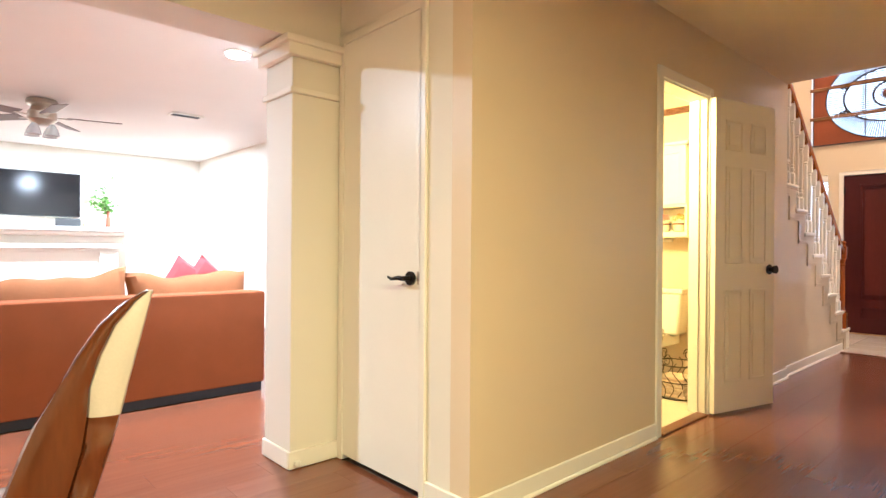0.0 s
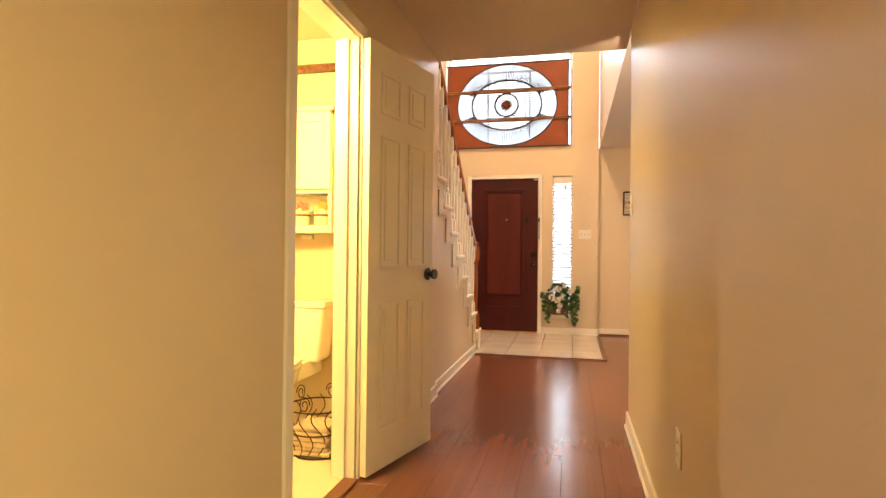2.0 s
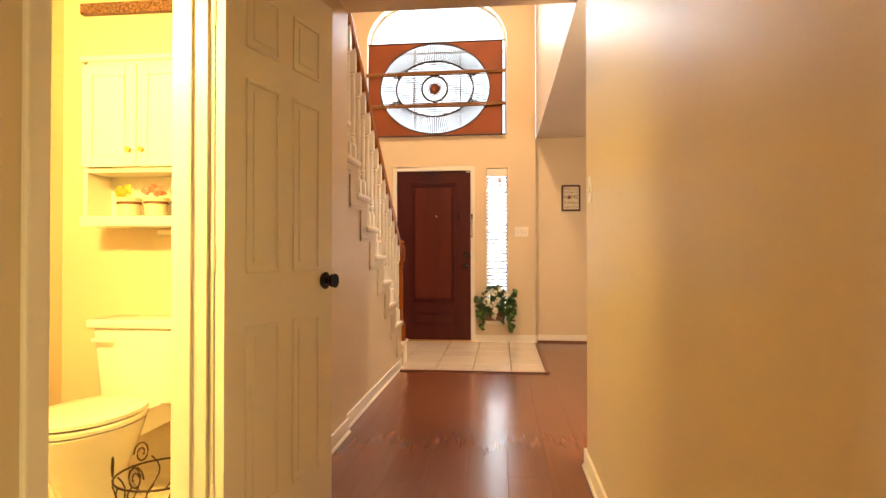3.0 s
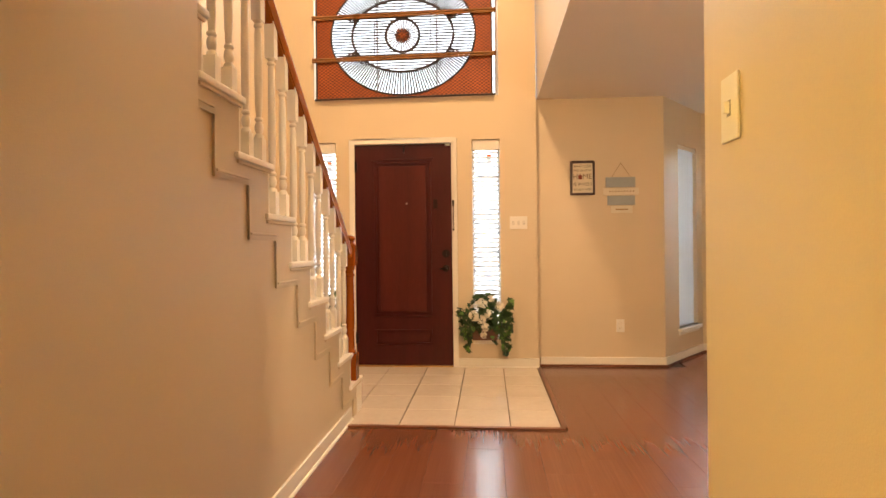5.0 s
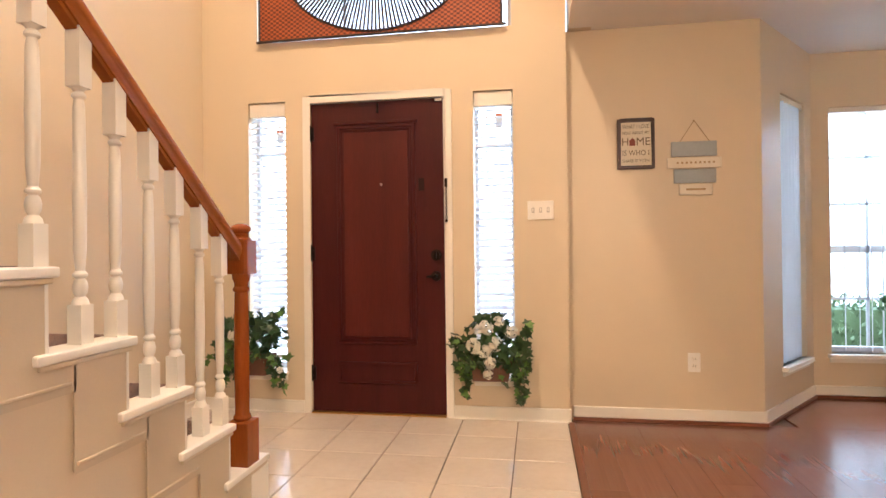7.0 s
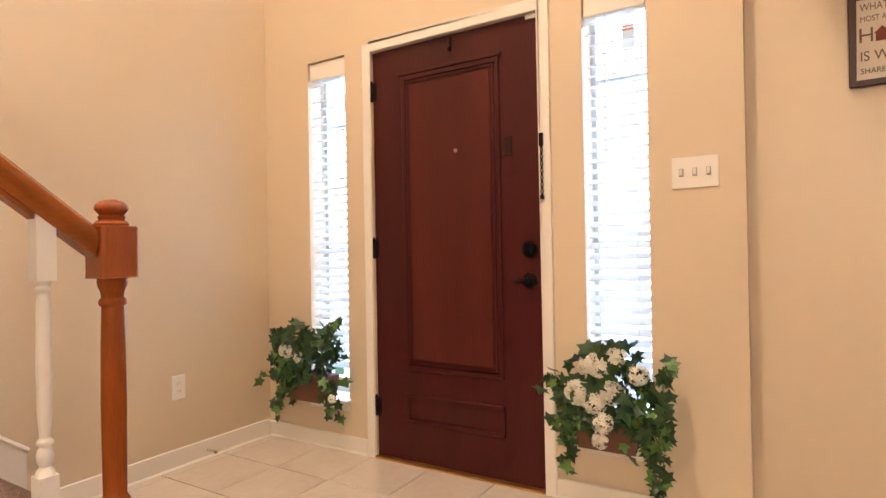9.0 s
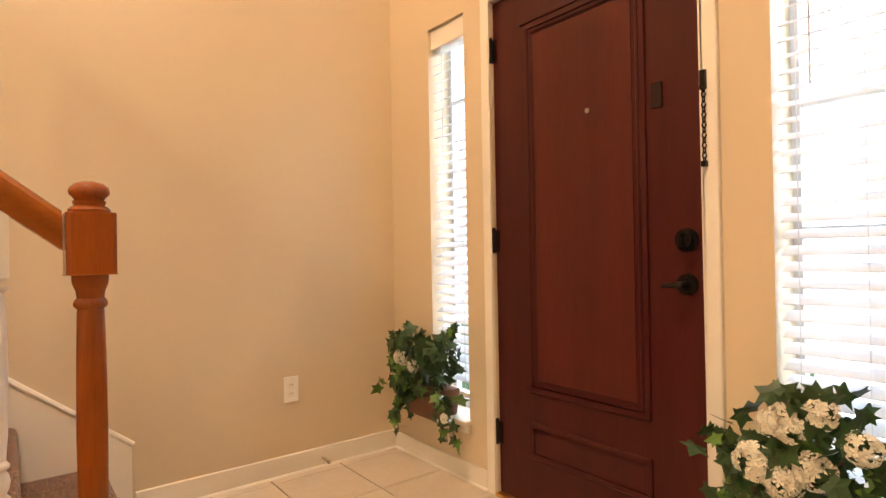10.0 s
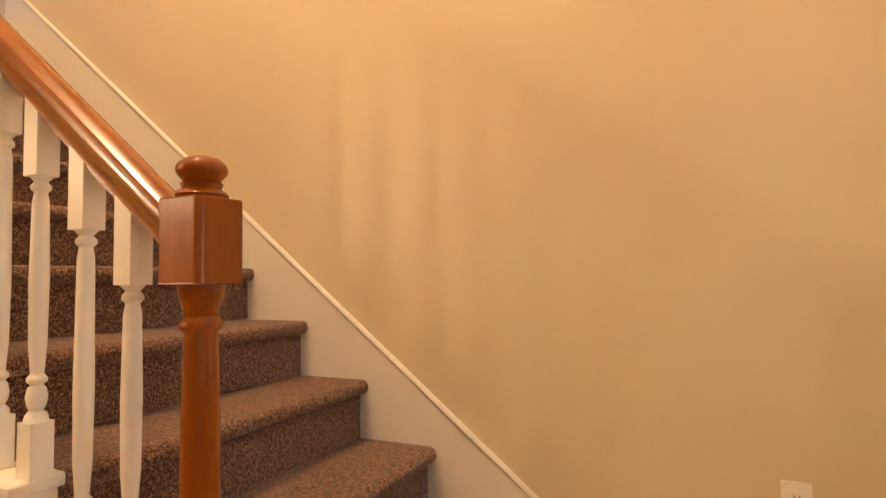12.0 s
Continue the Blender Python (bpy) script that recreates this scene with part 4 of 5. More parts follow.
bm = bmesh.new()
xa, xb = NX - 0.050, HX1
prof = [(-0.031, -0.010), (-0.033, 0.006), (-0.028, 0.022), (-0.014, 0.033), (0.0, 0.036), (0.014, 0.033), (0.028, 0.022), (0.033, 0.006), (0.031, -0.010), (0.024, -0.022), (0.024, -0.036), (-0.024, -0.036), (-0.024, -0.022)]
ends = []
for x in (xa, xb):
    zc = rail_top(x) - 0.03
    ends.append([bm.verts.new((x, NY + u, zc + w * 1.15)) for u, w in prof])
for i in range(len(prof)):
    j = (i + 1) % len(prof)
    bm.faces.new((ends[0][i], ends[0][j], ends[1][j], ends[1][i]))
bm.faces.new(ends[0])
bm.faces.new(ends[1][::-1])
part("handrail", bm, RAILWOOD, rail, "glossy orange oak handrail", True)


def baluster(x, z0):
    top = rail_top(x) - 0.068
    h = 0.0205
    bm = bmesh.new()
    sq = z0 + 0.10
    box(bm, x - h, x + h, NY - h, NY + h, z0, sq)
    up = top - 0.14
    lathe(bm, [(0.021, sq - 0.002), (0.018, sq + 0.012), (0.011, sq + 0.020), (0.016, sq + 0.030), (0.018, sq + 0.045), (0.015, sq + 0.060), (0.010, sq + 0.066), (0.017, sq + 0.072), (0.017, sq + 0.078), (0.011, sq + 0.086), (0.015, sq + 0.14), (0.0165, sq + 0.26), (0.014, up - 0.05), (0.011, up - 0.03), (0.017, up - 0.024), (0.017, up - 0.018), (0.011, up - 0.010), (0.018, up - 0.002), (0.021, up + 0.002)], x, NY, 14)
    prism(bm, [(x - h, up), (x + h, up), (x + h, top + 0.016 - h * sl), (x - h, top + 0.016 + h * sl)], "y", NY - h, NY + h)
    return bm


spots = [(k, nose(k)[0] + OVER - d) for k in range(2, 10) for d in (0.022, 0.146)]
for k, x in spots:
    if x < VOID + 0.06:
        continue
    part("baluster", baluster(x, nose(k)[1] + LIFT), TRIM, rail, smooth=True)
    xl, xr = x - 0.130 + 0.023, x - 0.023
    bm = bmesh.new()
    prism(bm, [(xl, rail_top(xl) - 0.064), (xr, rail_top(xr) - 0.064), (xr, rail_top(xr) - 0.084), (xl, rail_top(xl) - 0.084)], "y", NY - 0.017, NY + 0.017)
    part("fillet", bm, RAILWOOD, rail)


# ---- switches, outlets, small wall things ----
def plate(name, face, u, z, w, h, holes, label, gang=1, switch=True):
    """A wall plate; face is (axis, coordinate, direction)."""
    ax, c, s = face
    t = thing(name, label, "switch" if switch else "outlet", (0, 0, 0))

    def put(nm, u0, u1, z0, z1, d0, d1, m, r):
        a, b = sorted((c + s * d0, c + s * d1))
        dims = (a, b, u0, u1, z0, z1) if ax == "x" else (u0, u1, a, b, z0, z1)
        part(nm, soft(boxes(dims), r, 1), m, t)
    put("cover_plate", u - w / 2, u + w / 2, z - h / 2, z + h / 2, 0.001, 0.006, PLATE, 0.0016)
    for i in range(gang):
        uu = u + (i - (gang - 1) / 2) * 0.046
        if switch:
            put("toggle", uu - 0.005, uu + 0.005, z - 0.010, z + 0.012, 0.006, 0.016, PLATE, 0.001)
            put("toggle_slot", uu - 0.008, uu + 0.008, z - 0.015, z + 0.015, 0.0055, 0.0068, GREYSLOT, 0.0005)
        else:
            for dz in (-0.020, 0.020):
                put("socket", uu - 0.016, uu + 0.016, z + dz - 0.014, z + dz + 0.014, 0.006, 0.0075, TRIM, 0.0006)
                for du in (-0.006, 0.006):
                    put("slot", uu + du - 0.001, uu + du + 0.001, z + dz - 0.004, z + dz + 0.005, 0.007, 0.008, SLOT, 0.0002)


plate("light_switch", ("x", DW, -1), 1.379, 1.303, 0.158, 0.115, 0, "white three-gang light switch plate beside the entrance door", 3)
plate("light_switch", ("y", RW, 1), 5.385, 1.338, 0.072, 0.122, 0, "white light switch plate at the end of the hall wall")
plate("wall_outlet", ("y", RW, 1), 3.85, 0.425, 0.072, 0.118, 0, "white outlet plate low on the hall wall", 1, False)
plate("wall_outlet", ("x", PW, -1), 0.476, 0.37, 0.072, 0.116, 0, "white outlet plate below the hanging signs", 1, False)
plate("wall_outlet", ("y", SW, -1), 8.84, 0.393, 0.070, 0.116, 0, "white outlet plate on the stairwell wall", 1, False)

stop = bmesh.new()
pts = []
for i in range(60):
    a = i * 0.9
    pts.append((8.985 + 0.006 * math.cos(a), SW - BT - 0.001 - i * 0.0011, 0.05 + 0.006 * math.sin(a)))
tube(stop, pts, 0.0016, 5)
lathe(stop, [(0.008, 0.042), (0.009, 0.044), (0.009, 0.056), (0.008, 0.058)], 8.985, SW - BT - 0.070, 10)
solid("door_stop", stop, SILVER, "springy metal door stop on the baseboard", "door stop")
solid("door_stop", soft(boxes((1.935, 1.965, PY0 - 0.036, PY0 - BT - 0.001, 0.02, 0.045)), 0.006), TRIM, "small white door stop on the pillar baseboard", "door stop")


def words(body, size, parent, x, y, z, material, width=None):
    c = bpy.data.curves.new("lettering", "FONT")
    c.body, c.size, c.align_x, c.align_y, c.extrude = body, size, "CENTER", "CENTER", 0.0006
    tmp = bpy.data.objects.new("lettering", c)
    scene.collection.objects.link(tmp)
    bpy.context.view_layer.update()
    me = bpy.data.meshes.new_from_object(tmp.evaluated_get(bpy.context.evaluated_depsgraph_get()))
    bpy.data.objects.remove(tmp)
    xs = [v.co.x for v in me.vertices]
    k = width / (max(xs) - min(xs)) if width else 1.0
    me.transform(Matrix(((0, 0, -1, x), (-k, 0, 0, y), (0, 1, 0, z), (0, 0, 0, 1))))
    me.materials.clear()
    me.materials.append(material)
    ob = new("lettering", me)
    me.transform(Matrix.Translation(-parent.location))
    ob.parent = parent
    return ob


# framed sign
fs = thing("framed_sign", "dark-framed cream sign with olive lettering", "sign", (PW, 0.80, 1.70))
FX = PW - 0.001
Y0, Y1, Z0, Z1 = 0.690, 0.910, 1.548, 1.852
bm = boxes((FX - 0.022, FX, Y0, Y0 + 0.019, Z0, Z1), (FX - 0.022, FX, Y1 - 0.019, Y1, Z0, Z1), (FX - 0.022, FX, Y0 + 0.019, Y1 - 0.019, Z0, Z0 + 0.019), (FX - 0.022, FX, Y0 + 0.019, Y1 - 0.019, Z1 - 0.019, Z1))
part("frame", soft(bm, 0.004), FRAMEWOOD, fs)
part("board", boxes((FX - 0.010, FX, Y0 + 0.018, Y1 - 0.018, Z0 + 0.018, Z1 - 0.018)), CREAMPAPER, fs)
LX = FX - 0.0115
words("WHAT I LOVE", 0.034, fs, LX, 0.80, 1.805, INK, 0.155)
words("MOST ABOUT MY", 0.026, fs, LX, 0.80, 1.767, INK, 0.155)
words("H", 0.068, fs, LX, 0.862, 1.712, INK, 0.036)
words("ME", 0.068, fs, LX, 0.757, 1.712, INK, 0.078)
bm = bmesh.new()
prism(bm, [(0.803, 1.690), (0.837, 1.690), (0.837, 1.716), (0.842, 1.716), (0.820, 1.738), (0.798, 1.716), (0.803, 1.716)], "x", LX - 0.0006, LX + 0.0006)
part("house_mark", bm, INKRED, fs, "small red-brown house shape")
words("IS WHO I", 0.046, fs, LX, 0.80, 1.644, INK, 0.155)
words("SHARE IT WITH", 0.026, fs, LX, 0.80, 1.596, INK, 0.155)

# hanging plank sign
hs = thing("hanging_plank_sign", "four small grey and cream boards hung on twine", "sign", (PW, 0.46, 1.6))
for y0, y1, z0, z1, m in ((0.335, 0.595, 1.612, 1.702, GREYPAPER), (0.308, 0.618, 1.543, 1.606, CREAMPAPER), (0.340, 0.581, 1.452, 1.536, GREYPAPER), (0.362, 0.552, 1.380, 1.446, CREAMPAPER)):
    b = part("board", soft(boxes((PW - 0.016, PW - 0.004, y0, y1, z0, z1)), 0.002, 1), m, hs, "cream board with a faint line" if m is CREAMPAPER else "grey-blue board")
    if m is CREAMPAPER:
        for i in range(9):
            ya = y0 + 0.04 + i * (y1 - y0 - 0.08) / 9
            part("faint_line", boxes((PW - 0.0168, PW - 0.0158, ya, ya + 0.012, (z0 + z1) / 2 - 0.006, (z0 + z1) / 2 + 0.006)), TWINE, b)
bm = bmesh.new()
for y in (0.375, 0.545):
    tube(bm, [(PW - 0.012, 0.462, 1.828), (PW - 0.012, y, 1.700)], 0.0022, 5)
    tube(bm, [(PW - 0.010, y, 1.702), (PW - 0.010, y, 1.44)], 0.0016, 5)
tube(bm, [(PW - 0.016, 0.462, 1.822), (PW - 0.001, 0.462, 1.832)], 0.003, 6)
part("twine", bm, TWINE, hs)


# ---- plants ----
def ivy_leaf(verts, faces, c, e, r):
    k = len(verts)
    pts = [(0, 0, 0)]
    out = [(0.0, -0.30), (-0.55, -0.48), (-0.48, -0.05), (-0.85, 0.28), (-0.36, 0.36), (0.0, 1.0), (0.36, 0.36), (0.85, 0.28), (0.48, -0.05), (0.55, -0.48)]
    for x, y in out:
        pts.append((x * r, y * r, -0.16 * r * (x * x + y * y) + 0.10 * r * abs(x)))
    for p in pts:
        verts.append(c + e @ Vector(p))
    n = len(out)
    for i in range(n):
        faces.append((k, k + 1 + i, k + 1 + (i + 1) % n))


def foliage(name, parent, leaves, material, label=""):
    verts, faces = [], []
    for c, e, r in leaves:
        ivy_leaf(verts, faces, c, e, r)
    me = bpy.data.meshes.new(name)
    me.from_pydata([v - parent.location for v in verts], [], faces)
    me.materials.append(material)
    ob = new(name, me)
    ob.parent = parent
    ob["kind"] = "stuff"
    if label:
        ob["label"] = label
    return ob


def facing(rng, spread=0.9):
    """A leaf pose that mostly looks into the room, tip drooping."""
    m = Matrix(((0, 0, -1), (1, 0, 0), (0, 1, 0)))
    return Euler((rng.uniform(-spread, spread) * 0.6, rng.uniform(-spread, spread), rng.uniform(-spread, spread))).to_matrix() @ m @ Euler((rng.uniform(-0.6, 0.6), rng.uniform(-0.6, 0.6), math.pi + rng.uniform(-1.2, 1.2))).to_matrix()


def flower(bm, c, r, rng):
    for i in range(44):
        d = Vector((-abs(rng.gauss(0, 1)) - 0.1, rng.gauss(0, 1), rng.gauss(0, 1))).normalized()
        p = c + d * r * rng.uniform(0.75, 1.0)
        t = d.orthogonal().normalized()
        b = d.cross(t)
        s = r * 0.34
        sp = rng.uniform(0, 6)
        for k in range(5):
            a = sp + k * 2 * math.pi / 5
            q = t * math.cos(a) + b * math.sin(a)
            w = t * -math.sin(a) + b * math.cos(a)
            v = [bm.verts.new(x) for x in (p, p + q * s * 0.6 + w * s * 0.33 + d * s * 0.25, p + q * s + d * s * 0.1, p + q * s * 0.6 - w * s * 0.33 + d * s * 0.25)]
            bm.faces.new(v)


def wall_planter(y0, y1, seed, flowers, vines, label, base_n):
    rng = random.Random(seed)
    cy = (y0 + y1) / 2
    pl = thing("potted_ivy", label, "plant", (DW - 0.05, cy, 0.272))
    bm = bmesh.new()
    prism(bm, [(cy - 0.10, 0.274), (cy + 0.10, 0.274), (cy + 0.125, 0.40), (cy - 0.125, 0.40)], "x", DW - 0.115, DW + 0.01)
    part("planter", soft(bm, 0.008), PLANTER, pl, "brown planter box on the window sill")
    leaves, stems, young = [], bmesh.new(), []
    for i in range(base_n):
        y = rng.gauss(cy, (y1 - y0) * 0.24)
        z = rng.uniform(0.36, 0.70 - 0.55 * abs(y - cy))
        c = Vector((DW - 0.06 - rng.uniform(0, 0.13), min(max(y, y0), y1), z))
        (young if rng.random() < 0.10 else leaves).append((c, facing(rng), rng.uniform(0.036, 0.064)))
    for i in range(26):
        c = Vector((DW + rng.uniform(-0.02, 0.015), rng.uniform(cy - 0.11, cy + 0.11), rng.uniform(0.42, 0.66)))
        leaves.append((c, facing(rng), rng.uniform(0.032, 0.05)))
    for vy, vz, sy in vines:
        pts = []
        p = Vector((DW - 0.12, sy, 0.42))
        q = Vector((DW - 0.06 - rng.uniform(0, 0.06), vy, vz))
        mid = (p + q) / 2 + Vector((-0.05, (vy - sy) * 0.35, 0.06))
        for i in range(11):
            t = i / 10
            pts.append(p * (1 - t) ** 2 + mid * 2 * t * (1 - t) + q * t * t)
        tube(stems, pts, 0.0022, 5)
        for i in range(2, 11):
            for s in range(2 if i < 10 else 1):
                c = pts[i] + Vector((rng.uniform(-0.02, 0.01), rng.uniform(-0.024, 0.024), rng.uniform(-0.02, 0.02)))
                (young if rng.random() < 0.22 else leaves).append((c, facing(rng, 0.7), rng.uniform(0.026, 0.044)))
    for y, z, r in flowers:
        tube(stems, [(DW - 0.06, cy, 0.40), (DW - 0.11, (y + cy) / 2, (z + 0.40) / 2 + 0.02), (DW - 0.15, y, z)], 0.003, 5)
        bm = bmesh.new()
        flower(bm, Vector((DW - 0.155, y, z)), r, rng)
        part("flower_head", bm, PETAL, pl, "cream-white flower head")
    part("stems", stems, STEM, pl)
    foliage("ivy_leaves", pl, leaves, LEAF, "dark green ivy leaves")
    foliage("young_leaves", pl, young, LEAF2, "light green young leaves")


wall_planter(1.46, 1.92, 3, [(1.70, 0.60, 0.050), (1.64, 0.635, 0.042), (1.78, 0.49, 0.052), (1.72, 0.46, 0.045), (1.655, 0.50, 0.045), (1.56, 0.575, 0.038), (1.69, 0.385, 0.040), (1.745, 0.585, 0.034), (1.70, 0.32, 0.032)],
             [(1.50, 0.13, 1.56), (1.53, 0.15, 1.58), (1.85, 0.16, 1.76), (1.88, 0.30, 1.78), (1.47, 0.34, 1.56), (1.91, 0.50, 1.78), (1.46, 0.62, 1.58), (1.60, 0.26, 1.62), (1.48, 0.20, 1.55), (1.84, 0.24, 1.75)],
             "green ivy with cream-white flowers in a sill planter", 105)
wall_planter(2.98, 3.50, 8, [(3.33, 0.53, 0.040), (3.24, 0.50, 0.030), (3.02, 0.315, 0.022)],
             [(3.44, 0.16, 3.26), (3.42, 0.20, 3.25), (3.47, 0.55, 3.25), (3.44, 0.62, 3.24), (3.50, 0.44, 3.25), (3.03, 0.17, 3.10), (3.06, 0.20, 3.10), (3.38, 0.28, 3.24), (3.46, 0.36, 3.24), (3.36, 0.24, 3.22), (3.05, 0.70, 3.12)],
             "dark green ivy with a few pale flowers in a sill planter", 120)

# floor vase with greenery in the bay
vase = thing("floor_vase", "terracotta floor vase with green leafy stems beside the bay window", "vase", (9.95, -1.0, 0))
VX, VY = 9.95, -1.0
bm = bmesh.new()
lathe(bm, [(r * 1.12, z) for r, z in [(0.0740, 0.004), (0.0827, 0.01), (0.1001, 0.06), (0.1070, 0.13), (0.1044, 0.19), (0.0870, 0.25), (0.0626, 0.30), (0.0574, 0.33), (0.0592, 0.40), (0.0679, 0.435), (0.0731, 0.445), (0.0713, 0.452), (0.0609, 0.446), (0.0522, 0.40)]], VX, VY, 36)
part("vase_body", bm, TERRA, vase, smooth=True)
bm = bmesh.new()
for z in (0.085, 0.205):
    lathe(bm, [(0.113, z - 0.006), (0.1205, z - 0.003), (0.1205, z + 0.003), (0.113, z + 0.006)], VX, VY, 36)
part("vase_band", bm, TERRA, vase, smooth=True)
rng = random.Random(21)
lv, st = [], bmesh.new()
for i in range(32):
    a = rng.uniform(0, 6.28)
    r = rng.uniform(0.04, 0.17)
    q = Vector((VX + r * math.cos(a), VY + r * math.sin(a), rng.uniform(0.52, 0.79 - r * 0.5)))
    p = Vector((VX, VY, 0.42))
    mid = Vector((VX + 0.3 * (q.x - VX), VY + 0.3 * (q.y - VY), 0.60))
    pts = [p * (1 - t) ** 2 + mid * 2 * t * (1 - t) + q * t * t for t in [k / 8 for k in range(9)]]
    tube(st, pts, 0.003, 5)
    for j in range(3, 9):
        for s in range(4):
            c = pts[j] + Vector((rng.uniform(-0.03, 0.03), rng.uniform(-0.03, 0.03), rng.uniform(-0.02, 0.03)))
            lv.append((c, Euler((rng.uniform(-1, 1), rng.uniform(-1, 1), rng.uniform(0, 6))).to_matrix() @ Matrix(((0, 0, -1), (1, 0, 0), (0, 1, 0))), rng.uniform(0.022, 0.036)))
part("stems", st, STEM, vase)
foliage("leaves", vase, lv, VASELEAF, "small green leaves")

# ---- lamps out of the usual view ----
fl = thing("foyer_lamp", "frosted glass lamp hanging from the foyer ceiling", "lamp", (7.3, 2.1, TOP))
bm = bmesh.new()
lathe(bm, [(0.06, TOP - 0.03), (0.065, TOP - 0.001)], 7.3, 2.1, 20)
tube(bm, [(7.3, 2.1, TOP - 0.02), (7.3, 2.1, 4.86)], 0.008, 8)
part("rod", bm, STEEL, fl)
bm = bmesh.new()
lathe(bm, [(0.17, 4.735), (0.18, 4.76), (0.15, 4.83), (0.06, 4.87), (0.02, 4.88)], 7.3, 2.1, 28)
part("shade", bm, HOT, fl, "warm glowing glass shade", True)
rl = thing("front_room_lamp", "hanging pendant lamp in the front room", "lamp", (4.95, 0.30, 2.42))
bm = bmesh.new()
lathe(bm, [(0.05, 2.395), (0.055, 2.418)], 4.95, 0.30, 20)
tube(bm, [(4.95, 0.30, 2.40), (4.95, 0.30, 2.06)], 0.006, 8)
lathe(bm, [(0.03, 2.02), (0.035, 2.06)], 4.95, 0.30, 16)
part("rod", bm, STEEL, rl)
kl = thing("kitchen_lamp", "round flush ceiling lamp", "lamp", (0.55, 0.4, HC))
bm = bmesh.new()
lathe(bm, [(0.26, 2.37), (0.27, 2.39), (0.27, 2.438)], 0.55, 0.4, 28)
part("shade", bm, HOT, kl)
# the last two positions are guessed fixtures for the added living room lights
for x, y in ((2.28, 4.95), (2.80, 9.3), (0.0, 4.95), (0.2, 9.3)):
    dl = thing("downlight", "round recessed ceiling light, lit", "downlight", (x, y, HC), group="living room downlights")
    bm = bmesh.new()
    lathe(bm, [(0.068, 2.432), (0.072, 2.429), (0.092, 2.432), (0.094, 2.4395)], x, y, 28)
    part("trim_ring", bm, TRIM, dl)
    bm = bmesh.new()
    lathe(bm, [(0.0, 2.4135), (0.055, 2.414), (0.074, 2.420), (0.078, 2.430)], x, y, 28)
    part("lens", bm, LENS, dl, "glowing frosted lens")

# ---- bathroom ----
bm = bmesh.new()
for a, b in ((3.662, 3.719), (4.349, 4.406)):
    box(bm, a, b, LW - 0.016, LW - 0.001, 0.002, 2.10)
box(bm, 3.719, 4.349, LW - 0.016, LW - 0.001, 2.040, 2.10)
structure("bathroom_door_casing", soft(bm, 0.005), TRIM, "white casing round the bathroom doorway", "trim")
bm = boxes((3.717, 3.733, LW, LW + 0.112, 0.002, 2.045), (4.335, 4.351, LW, LW + 0.112, 0.002, 2.045), (3.733, 4.335, LW, LW + 0.112, 2.029, 2.045))
box(bm, 4.322, 4.335, LW + 0.045, LW + 0.075, 0.002, 2.029)
box(bm, 3.733, 3.746, LW + 0.045, LW + 0.075, 0.002, 2.029)
structure("bathroom_door_jamb", bm, TRIM, "white bathroom door jamb with stop strips", "trim")
bm = boxes((4.406, 4.463, LW + 0.111, LW + 0.125, 0.01, 2.1), (3.66, 3.717, LW + 0.111, LW + 0.125, 0.01, 2.1))
structure("bathroom_door_casing_inner", bm, TRIM, "white casing inside the bathroom doorway", "trim")
structure("bathroom_threshold", soft(boxes((3.733, 4.335, LW - 0.02, LW + 0.05, 0.004, 0.013)), 0.004), SHOE, "brown wooden strip in the bathroom doorway", "threshold")


def six_panel(name, W, H, T2, mats, label, handle, hinge_z, at, turn):
    """A panelled door leaf, built with its hinge at the origin, reaching along +x."""
    d = thing(name, label, "door", kind="structure")
    leaf = part("door_leaf", soft(boxes((0, W, -T2, 0, 0.012, H)), 0.002), mats, d)
    cols = ((0.095, W / 2 - 0.04), (W / 2 + 0.04, W - 0.095))
    rows = ((0.20, 0.80), (0.97, 1.60), (1.70, 1.90))
    for a, b in cols:
        for c, e in rows:
            for s in (-T2, 0):
                o = -1 if s < 0 else 1
                bm = bmesh.new()
                for r in ((a, b, c, c + 0.014), (a, b, e - 0.014, e), (a, a + 0.014, c + 0.014, e - 0.014), (b - 0.014, b, c + 0.014, e - 0.014)):
                    y0, y1 = sorted((s - o * 0.001, s + o * 0.006))
                    box(bm, r[0], r[1], y0, y1, r[2], r[3])
                part("panel_moulding", soft(bm, 0.003, 1), mats, leaf)
                y0, y1 = sorted((s - o * 0.001, s + o * 0.004))
                part("panel", soft(boxes((a + 0.035, b - 0.035, y0, y1, c + 0.035, e - 0.035)), 0.0035), mats, leaf)
    for z in hinge_z:
        bm = bmesh.new()
        lathe(bm, [(0.006, z - 0.045), (0.007, z - 0.043), (0.007, z + 0.043), (0.006, z + 0.047)], -0.004, 0.004, 10)
        part("hinge", bm, TRIM, d)
    handle(d, W, T2)
    d.matrix_basis = pose(*at, 0, 0, turn)
    return d


def knob_handle(d, W, T2):
    for s in (-T2, 0):
        o = -1 if s < 0 else 1
        bm = bmesh.new()
        n = 18
        for r, y0, y1 in ((0.032, s, s + o * 0.008), (0.014, s + o * 0.008, s + o * 0.035), (0.026, s + o * 0.035, s + o * 0.052)):
            lo, hi = sorted((y0, y1))
            prism(bm, [(W - 0.06 + r * math.cos(2 * math.pi * i / n), 0.928 + r * math.sin(2 * math.pi * i / n)) for i in range(n)], "y", lo, hi)
        part("door_knob", soft(bm, 0.003, 1), BLACK, d, "dark bronze door knob")


six_panel("door_2", 0.61, 2.03, 0.035, DOORWHITE, "open white six-panel bathroom door swung into the hall", knob_handle, (0.28, 1.02, 1.78), (4.352, LW - 0.020, 0.004), -14.9)

